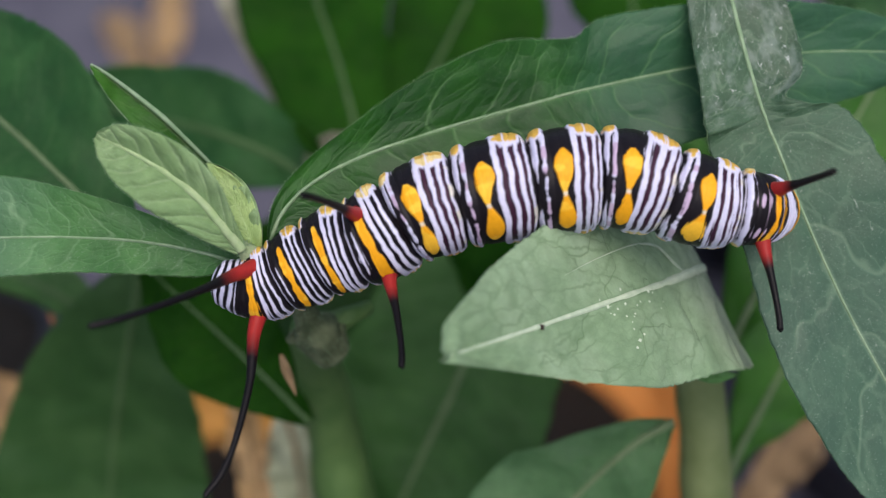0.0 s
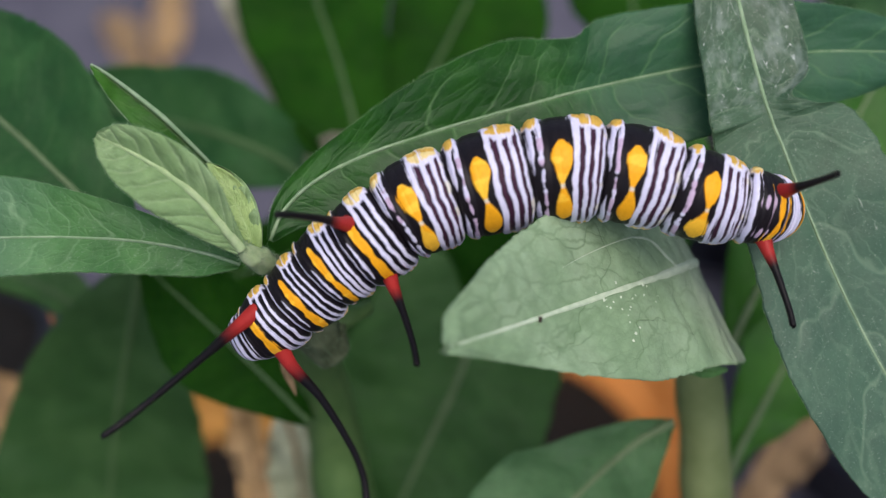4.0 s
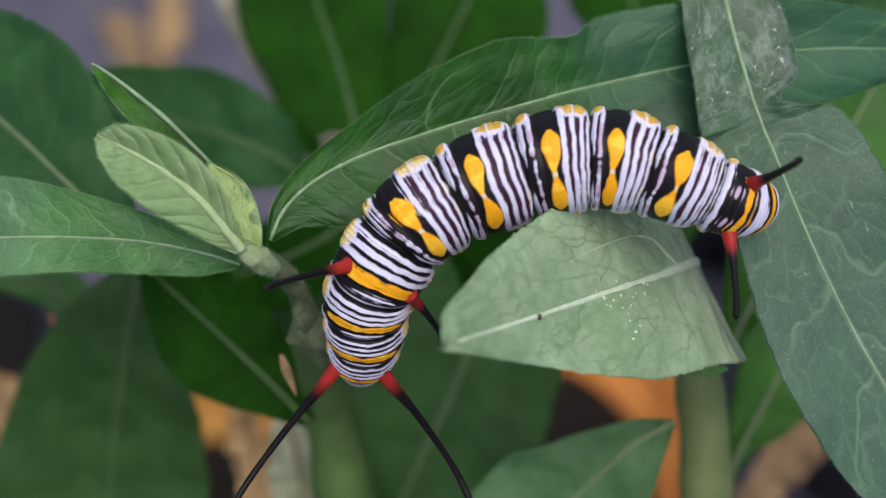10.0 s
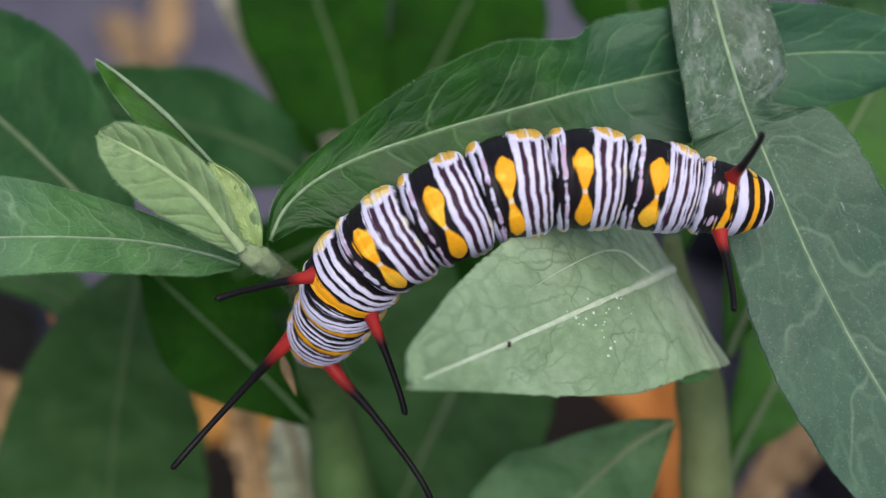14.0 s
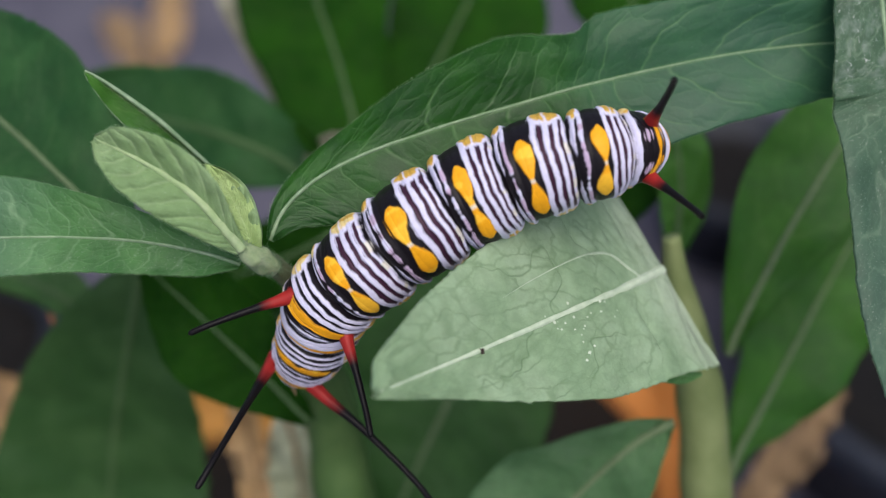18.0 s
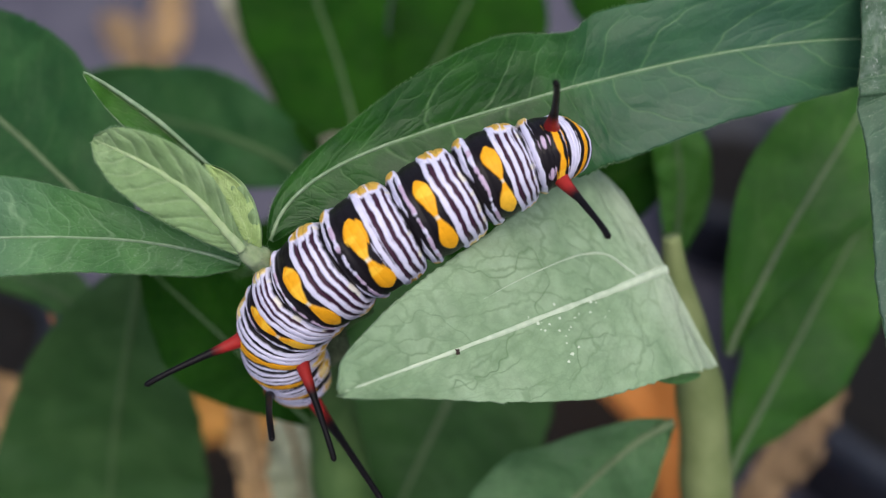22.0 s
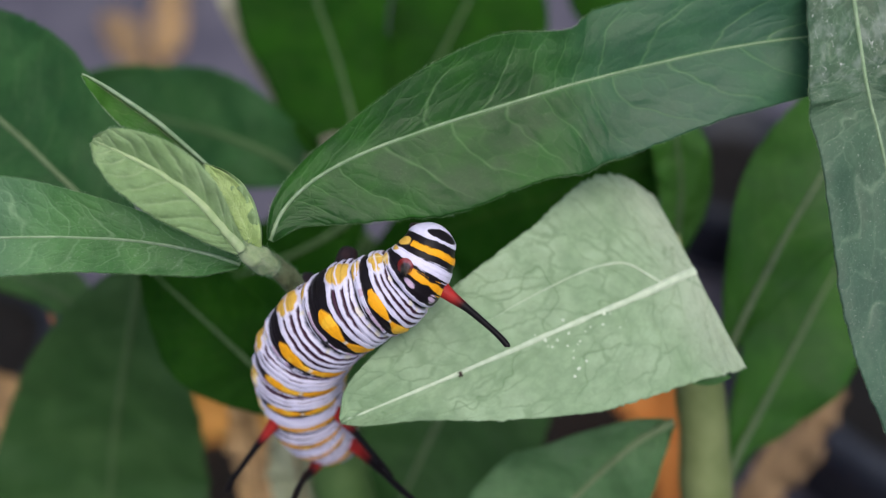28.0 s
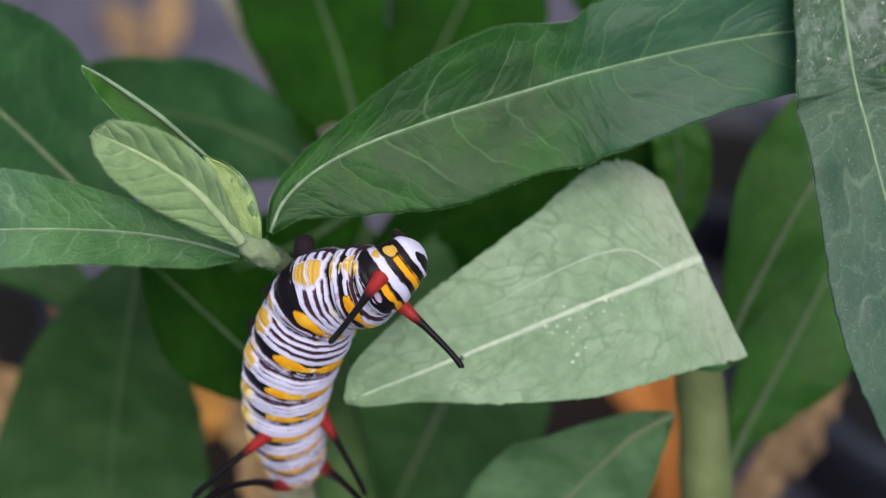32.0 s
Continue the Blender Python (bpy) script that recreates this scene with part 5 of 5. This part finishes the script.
crawl(25.5, 25.0, 12.8, [(-0.01101, 0.00187, 0.29209), (-0.01210, 0.00120, 0.29402), (-0.01363, 0.00070, 0.29594), (-0.01437, 0.00059, 0.29807), (-0.01455, 0.00031, 0.30030), (-0.01468, 0.00058, 0.30361), (-0.01339, 0.00083, 0.30722), (-0.01058, 0.00050, 0.31142), (-0.00710, 0.00081, 0.31450), (-0.00288, 0.00210, 0.31731), (0.00047, 0.00428, 0.31959), (0.00347, 0.00719, 0.31976)],
      [(-0.01123, -0.01116, 0.29659), (0.00033, -0.00968, 0.29388), (-0.02454, -0.00777, 0.29513), (-0.00554, -0.00682, 0.29411), (-0.00109, 0.00077, 0.32976), (0.00914, -0.00210, 0.31865)])
crawl(27.5, 32.0, 14.0, [(-0.01078, 0.00104, 0.28828), (-0.01150, 0.00026, 0.29032), (-0.01263, -0.00037, 0.29250), (-0.01337, -0.00047, 0.29521), (-0.01329, -0.00042, 0.29828), (-0.01340, -0.00001, 0.30112), (-0.01271, 0.00034, 0.30400), (-0.01127, 0.00071, 0.30763), (-0.00740, 0.00024, 0.31185), (-0.00407, 0.00023, 0.31429), (-0.00183, 0.00107, 0.31644), (0.00005, 0.00414, 0.31868)],
      [(-0.01441, -0.01090, 0.29445), (-0.00133, -0.01042, 0.29296), (-0.02238, -0.00860, 0.29095), (-0.00222, -0.00784, 0.29025), (-0.00281, -0.00579, 0.32449), (0.00620, -0.00623, 0.31584)])
crawl(28, 32.0, 14.0, [(-0.01073, 0.00019, 0.28730), (-0.01169, -0.00023, 0.28938), (-0.01313, -0.00046, 0.29174), (-0.01381, -0.00054, 0.29427), (-0.01401, -0.00036, 0.29757), (-0.01405, -0.00036, 0.30076), (-0.01356, 0.00005, 0.30383), (-0.01190, 0.00031, 0.30749), (-0.00831, 0.00019, 0.31170), (-0.00487, 0.00030, 0.31389), (-0.00231, 0.00116, 0.31577), (-0.00046, 0.00416, 0.31826)],
      [(-0.01400, -0.01101, 0.29407), (-0.00187, -0.01059, 0.29328), (-0.02255, -0.00801, 0.29020), (-0.00368, -0.00694, 0.28941), (-0.00329, -0.00593, 0.32380), (0.00569, -0.00597, 0.31405)])
crawl(29, 32.0, 14.0, [(-0.01116, -0.00072, 0.28658), (-0.01197, -0.00106, 0.28877), (-0.01317, -0.00111, 0.29115), (-0.01422, -0.00119, 0.29340), (-0.01474, -0.00099, 0.29631), (-0.01501, -0.00099, 0.29996), (-0.01459, -0.00082, 0.30250), (-0.01331, -0.00040, 0.30620), (-0.01025, 0.00012, 0.31183), (-0.00689, 0.00036, 0.31396), (-0.00407, 0.00118, 0.31569), (-0.00091, 0.00389, 0.31796)],
      [(-0.01407, -0.01094, 0.29508), (-0.00350, -0.01095, 0.29395), (-0.02192, -0.00981, 0.29320), (-0.00380, -0.00732, 0.28894), (-0.00576, -0.00686, 0.32278), (0.00470, -0.00481, 0.31086)])
crawl(30, 32.0, 14.0, [(-0.01340, -0.00213, 0.28591), (-0.01378, -0.00248, 0.28826), (-0.01444, -0.00252, 0.29081), (-0.01493, -0.00225, 0.29352), (-0.01537, -0.00190, 0.29659), (-0.01520, -0.00148, 0.30037), (-0.01460, -0.00120, 0.30342), (-0.01336, -0.00056, 0.30660), (-0.01053, 0.00034, 0.31184), (-0.00689, 0.00047, 0.31395), (-0.00413, 0.00094, 0.31535), (-0.00036, 0.00386, 0.31784)],
      [(-0.01423, -0.01181, 0.29557), (-0.00460, -0.01176, 0.29321), (-0.02271, -0.01059, 0.29466), (-0.00627, -0.00745, 0.28917), (-0.00676, -0.00742, 0.32162), (0.00446, -0.00487, 0.31051)])
crawl(31, 32.0, 14.0, [(-0.01511, -0.00297, 0.28553), (-0.01518, -0.00314, 0.28799), (-0.01537, -0.00292, 0.29066), (-0.01562, -0.00244, 0.29335), (-0.01573, -0.00186, 0.29642), (-0.01531, -0.00142, 0.30037), (-0.01458, -0.00118, 0.30337), (-0.01322, -0.00052, 0.30655), (-0.01053, 0.00027, 0.31172), (-0.00653, 0.00029, 0.31408), (-0.00433, 0.00039, 0.31505), (-0.00071, 0.00294, 0.31720)],
      [(-0.01898, -0.01209, 0.29611), (-0.00569, -0.01220, 0.29289), (-0.02390, -0.01017, 0.29365), (-0.00725, -0.00758, 0.28883), (-0.00749, -0.00839, 0.32015), (0.00375, -0.00576, 0.30975)])
crawl(32, 32.0, 14.0, [(-0.01537, -0.00331, 0.28554), (-0.01544, -0.00336, 0.28802), (-0.01565, -0.00299, 0.29084), (-0.01590, -0.00257, 0.29375), (-0.01585, -0.00225, 0.29696), (-0.01528, -0.00181, 0.30021), (-0.01472, -0.00120, 0.30328), (-0.01337, -0.00036, 0.30669), (-0.01112, 0.00067, 0.31161), (-0.00688, 0.00012, 0.31404), (-0.00547, 0.00002, 0.31495), (-0.00198, 0.00233, 0.31636)],
      [(-0.02000, -0.01183, 0.29674), (-0.00782, -0.01182, 0.29447), (-0.02444, -0.01042, 0.29355), (-0.00761, -0.00857, 0.29008), (-0.00934, -0.00893, 0.31756), (0.00233, -0.00656, 0.30941)])


def motions():
    INNER = tuple(inner_leaf.location)
    home = Matrix.Translation(-HOME)
    for k, ob in RINGS:
        walk(ob, [(t, home @ placed(*body_frame(frames, k))) for t, frames, tips in POSES])
    for i, (k, side, ob) in enumerate(FEELERS):
        rows = []
        for t, frames, tips in POSES:
            c, x, back = body_frame(frames, k)
            y = x.cross(back)
            a = radians(50 * side)
            root = c + (back * math.cos(a) + y * math.sin(a)) * radius(k) * 0.93
            way = (tips[i] - root).normalized()
            rows.append((t, home @ placed(root, (x - way * x.dot(way)).normalized(), way)))
        walk(ob, rows)
    walk(main_leaf, [(0, pose(-0.01548, -0.03181, 0.31745, 1.48, 2.88, 0.46)),
        (8, pose(-0.01548, -0.03181, 0.31745, 1.48, 2.81, 0.53)),
        (9, pose(-0.01548, -0.03181, 0.31745, 1.49, 2.69, 0.69)),
        (11, pose(-0.01548, -0.03181, 0.31745, 1.49, 2.69, 0.69)),
        (13, pose(-0.01548, -0.03181, 0.31745, 1.47, 3.01, 0.30)),
        (14, pose(-0.01548, -0.03181, 0.31745, 1.47, 2.94, 0.38)),
        (16.5, pose(-0.01548, -0.03181, 0.31745, 1.79, 2.30, 0.37)),
        (17, pose(-0.01548, -0.03181, 0.31745, 1.99, 1.66, 0.35)),
        (18, pose(-0.01548, -0.03181, 0.31745, 1.99, 1.73, 0.27)),
        (19, pose(-0.01548, -0.03181, 0.31745, 1.99, 1.86, 0.12)),
        (20, pose(-0.01548, -0.03181, 0.31745, 1.49, 1.43, 0.16)),
        (22, pose(-0.01548, -0.03181, 0.31745, 0.80, 0.93, 0.13)),
        (24, pose(-0.01548, -0.03181, 0.31745, 0.30, 0.18, 0.41)),
        (25, pose(-0.01548, -0.03181, 0.31745, 0.00, 0.09, 0.21)),
        (27.5, pose(-0.01548, -0.03181, 0.31745, 0.00, -0.00, 0.00)),
        (28, pose(-0.01548, -0.03181, 0.31745, 0.00, -0.00, 0.00)),
        (29, pose(-0.01548, -0.03181, 0.31745, -0.00, 0.19, -0.23)),
        (31, pose(-0.01548, -0.03181, 0.31745, 0.00, -0.00, 0.00)),
        (32, pose(-0.01548, -0.03181, 0.31745, -0.00, 0.06, -0.08))])
    walk(right_leaf, [(0, pose(0.02527, -0.00815, 0.33338, 0.00, -0.00, 0.00)),
        (1, pose(0.02576, -0.00805, 0.33347, -0.00, 0.22, -0.26)),
        (6, pose(0.02588, -0.00803, 0.33349, -0.00, 0.27, -0.32)),
        (8, pose(0.02545, -0.00811, 0.33342, -0.00, 0.08, -0.10)),
        (9, pose(0.02490, -0.00823, 0.33332, -0.00, -0.16, 0.19)),
        (10, pose(0.02466, -0.00828, 0.33327, -0.00, -0.27, 0.32)),
        (11, pose(0.02454, -0.00831, 0.33325, -0.00, -0.32, 0.38)),
        (12, pose(0.02393, -0.00844, 0.33314, -0.00, -0.59, 0.70)),
        (13, pose(0.02356, -0.00853, 0.33307, -0.01, -0.75, 0.90)),
        (14, pose(0.02356, -0.00853, 0.33307, -0.01, -0.75, 0.90)),
        (14.5, pose(0.02344, -0.00855, 0.33305, -0.01, -0.81, 0.96)),
        (16.5, pose(0.02515, -0.00818, 0.33336, -0.00, -0.05, 0.06)),
        (17, pose(0.04009, -0.00608, 0.33512, -0.43, 6.38, -7.66)),
        (17.5, pose(0.03883, -0.00618, 0.33504, -0.36, 5.85, -7.01)),
        (18, pose(0.03990, -0.00609, 0.33511, -0.42, 6.30, -7.56)),
        (18.5, pose(0.03927, -0.00614, 0.33507, -0.38, 6.03, -7.24)),
        (19, pose(0.03902, -0.00616, 0.33505, -0.37, 5.93, -7.11)),
        (19.5, pose(0.03707, -0.00634, 0.33491, -0.27, 5.10, -6.10)),
        (20, pose(0.03631, -0.00641, 0.33484, -0.24, 4.78, -5.72)),
        (20.5, pose(0.04452, -0.00585, 0.33532, -0.72, 8.24, -9.94)),
        (21, pose(0.04458, -0.00584, 0.33532, -0.72, 8.27, -9.97)),
        (21.5, pose(0.04369, -0.00588, 0.33529, -0.66, 7.89, -9.51)),
        (22, pose(0.04274, -0.00592, 0.33526, -0.59, 7.50, -9.02)),
        (22.5, pose(0.04123, -0.00600, 0.33519, -0.49, 6.86, -8.24)),
        (23, pose(0.04047, -0.00605, 0.33515, -0.45, 6.54, -7.85)),
        (23.5, pose(0.04015, -0.00607, 0.33513, -0.43, 6.41, -7.69)),
        (24, pose(0.03877, -0.00618, 0.33504, -0.36, 5.82, -6.98)),
        (24.5, pose(0.03581, -0.00647, 0.33480, -0.22, 4.56, -5.46)),
        (25, pose(0.03456, -0.00661, 0.33467, -0.17, 4.03, -4.81)),
        (25.5, pose(0.03425, -0.00665, 0.33464, -0.16, 3.89, -4.65)),
        (27.5, pose(0.03801, -0.00625, 0.33498, -0.32, 5.50, -6.59)),
        (28, pose(0.03713, -0.00633, 0.33491, -0.27, 5.12, -6.14)),
        (28.5, pose(0.03738, -0.00631, 0.33493, -0.29, 5.23, -6.26)),
        (29, pose(0.03763, -0.00628, 0.33495, -0.30, 5.34, -6.39)),
        (29.5, pose(0.03619, -0.00643, 0.33483, -0.23, 4.72, -5.65)),
        (30, pose(0.03531, -0.00653, 0.33475, -0.20, 4.35, -5.20)),
        (30.5, pose(0.03619, -0.00643, 0.33483, -0.23, 4.72, -5.65)),
        (31, pose(0.03631, -0.00641, 0.33484, -0.24, 4.78, -5.72)),
        (32, pose(0.03569, -0.00648, 0.33478, -0.21, 4.51, -5.39))])
    walk(pale_leaf, [(0, pose(0.02535, -0.02807, 0.30884, -7.26, 32.44, 14.40)),
        (1, pose(0.02471, -0.02776, 0.30910, -7.35, 33.44, 15.29)),
        (6, pose(0.02458, -0.02766, 0.30918, -7.33, 33.95, 15.44)),
        (11, pose(0.02473, -0.02757, 0.30925, -7.26, 33.58, 14.90)),
        (12, pose(0.02339, -0.02779, 0.30908, -7.50, 31.50, 15.17)),
        (13, pose(0.02233, -0.02805, 0.30886, -7.85, 30.04, 16.18)),
        (14, pose(0.02241, -0.02812, 0.30880, -8.10, 29.25, 16.97)),
        (16.5, pose(0.02313, -0.02809, 0.30882, -7.57, 25.75, 14.43)),
        (17, pose(0.02268, -0.02798, 0.30892, -7.49, 25.37, 14.11)),
        (18, pose(0.02143, -0.02818, 0.30875, -7.69, 25.33, 14.90)),
        (19, pose(0.02075, -0.02857, 0.30841, -7.38, 20.77, 14.12)),
        (20, pose(0.02101, -0.02830, 0.30865, -7.01, 20.39, 12.83)),
        (20.5, pose(0.02190, -0.02812, 0.30880, -6.64, 21.73, 11.01)),
        (21, pose(0.02133, -0.02807, 0.30884, -6.76, 21.89, 11.51)),
        (22, pose(0.02169, -0.02814, 0.30878, -6.03, 19.02, 9.26)),
        (22.5, pose(0.02253, -0.02800, 0.30890, -5.82, 20.58, 7.63)),
        (23, pose(0.02314, -0.02787, 0.30900, -5.57, 20.61, 6.29)),
        (24, pose(0.02349, -0.02786, 0.30902, -5.05, 19.52, 4.03)),
        (25, pose(0.02433, -0.02844, 0.30853, -4.25, 14.70, 3.45)),
        (25.5, pose(0.02449, -0.02839, 0.30857, -3.89, 12.54, 3.51)),
        (27.5, pose(0.02478, -0.02844, 0.30853, -1.58, 4.57, 1.10)),
        (28, pose(0.02447, -0.02828, 0.30866, -0.53, 1.08, 0.78)),
        (29, pose(0.02487, -0.02818, 0.30874, -0.12, 0.89, -0.62)),
        (30, pose(0.02509, -0.02817, 0.30876, 0.57, -0.17, -2.05)),
        (31, pose(0.02512, -0.02820, 0.30872, 0.80, -0.60, -2.41)),
        (32, pose(0.02503, -0.02790, 0.30898, 3.02, -5.07, -4.80))])
    walk(young_leaf, [(0, pose(-0.01735, -0.03503, 0.31996, 0.00, -0.00, 0.00)), (9, pose(-0.01735, -0.03503, 0.31996, 0.00, -0.00, 0.00)), (13, pose(-0.01735, -0.03503, 0.31996, -0.00, 0.66, -0.79)), (16.5, pose(-0.01735, -0.03503, 0.31996, 0.00, -0.00, 0.00)), (17, pose(-0.01735, -0.03503, 0.31996, -0.00, -0.66, 0.79)), (22, pose(-0.01735, -0.03503, 0.31996, -0.01, -0.99, 1.19)), (28, pose(-0.01735, -0.03503, 0.31996, -0.02, -1.22, 1.45)), (32, pose(-0.01735, -0.03503, 0.31996, -0.02, -1.22, 1.45))])
    walk(bud_leaf, [(0, pose(-0.01669, -0.03413, 0.31811, 0.00, -0.00, 0.00)), (9, pose(-0.01669, -0.03413, 0.31811, 0.00, -0.00, 0.00)), (13, pose(-0.01669, -0.03413, 0.31811, -0.00, 0.66, -0.79)), (16.5, pose(-0.01669, -0.03413, 0.31811, 0.00, -0.00, 0.00)), (17, pose(-0.01669, -0.03413, 0.31811, -0.00, -0.66, 0.79)), (22, pose(-0.01669, -0.03413, 0.31811, -0.01, -0.99, 1.19)), (28, pose(-0.01669, -0.03413, 0.31811, -0.02, -1.22, 1.45)), (32, pose(-0.01669, -0.03413, 0.31811, -0.02, -1.22, 1.45))])
    walk(inner_leaf, [(0, pose(*INNER)), (9, pose(*INNER)), (13, pose(*INNER, -0.00, 0.66, -0.79)), (16.5, pose(*INNER)), (17, pose(*INNER, -0.00, -0.66, 0.79)), (22, pose(*INNER, -0.01, -0.99, 1.19)), (28, pose(*INNER, -0.02, -1.22, 1.45)), (32, pose(*INNER, -0.02, -1.22, 1.45))])
    walk(curl_leaf, [(0, pose(-0.01900, -0.02593, 0.31586, 0.00, -0.00, 0.00)), (9, pose(-0.01900, -0.02593, 0.31586, 0.00, -0.00, 0.00)), (13, pose(-0.01900, -0.02593, 0.31586, -0.02, 1.33, -1.58)), (16.5, pose(-0.01900, -0.02593, 0.31586, 0.00, -0.00, 0.00)), (17, pose(-0.01900, -0.02593, 0.31586, -0.02, -1.33, 1.58)), (22, pose(-0.01900, -0.02593, 0.31586, -0.04, -1.99, 2.37)), (28, pose(-0.01900, -0.02593, 0.31586, -0.06, -2.43, 2.90)), (32, pose(-0.01900, -0.02593, 0.31586, -0.06, -2.43, 2.90))])


motions()
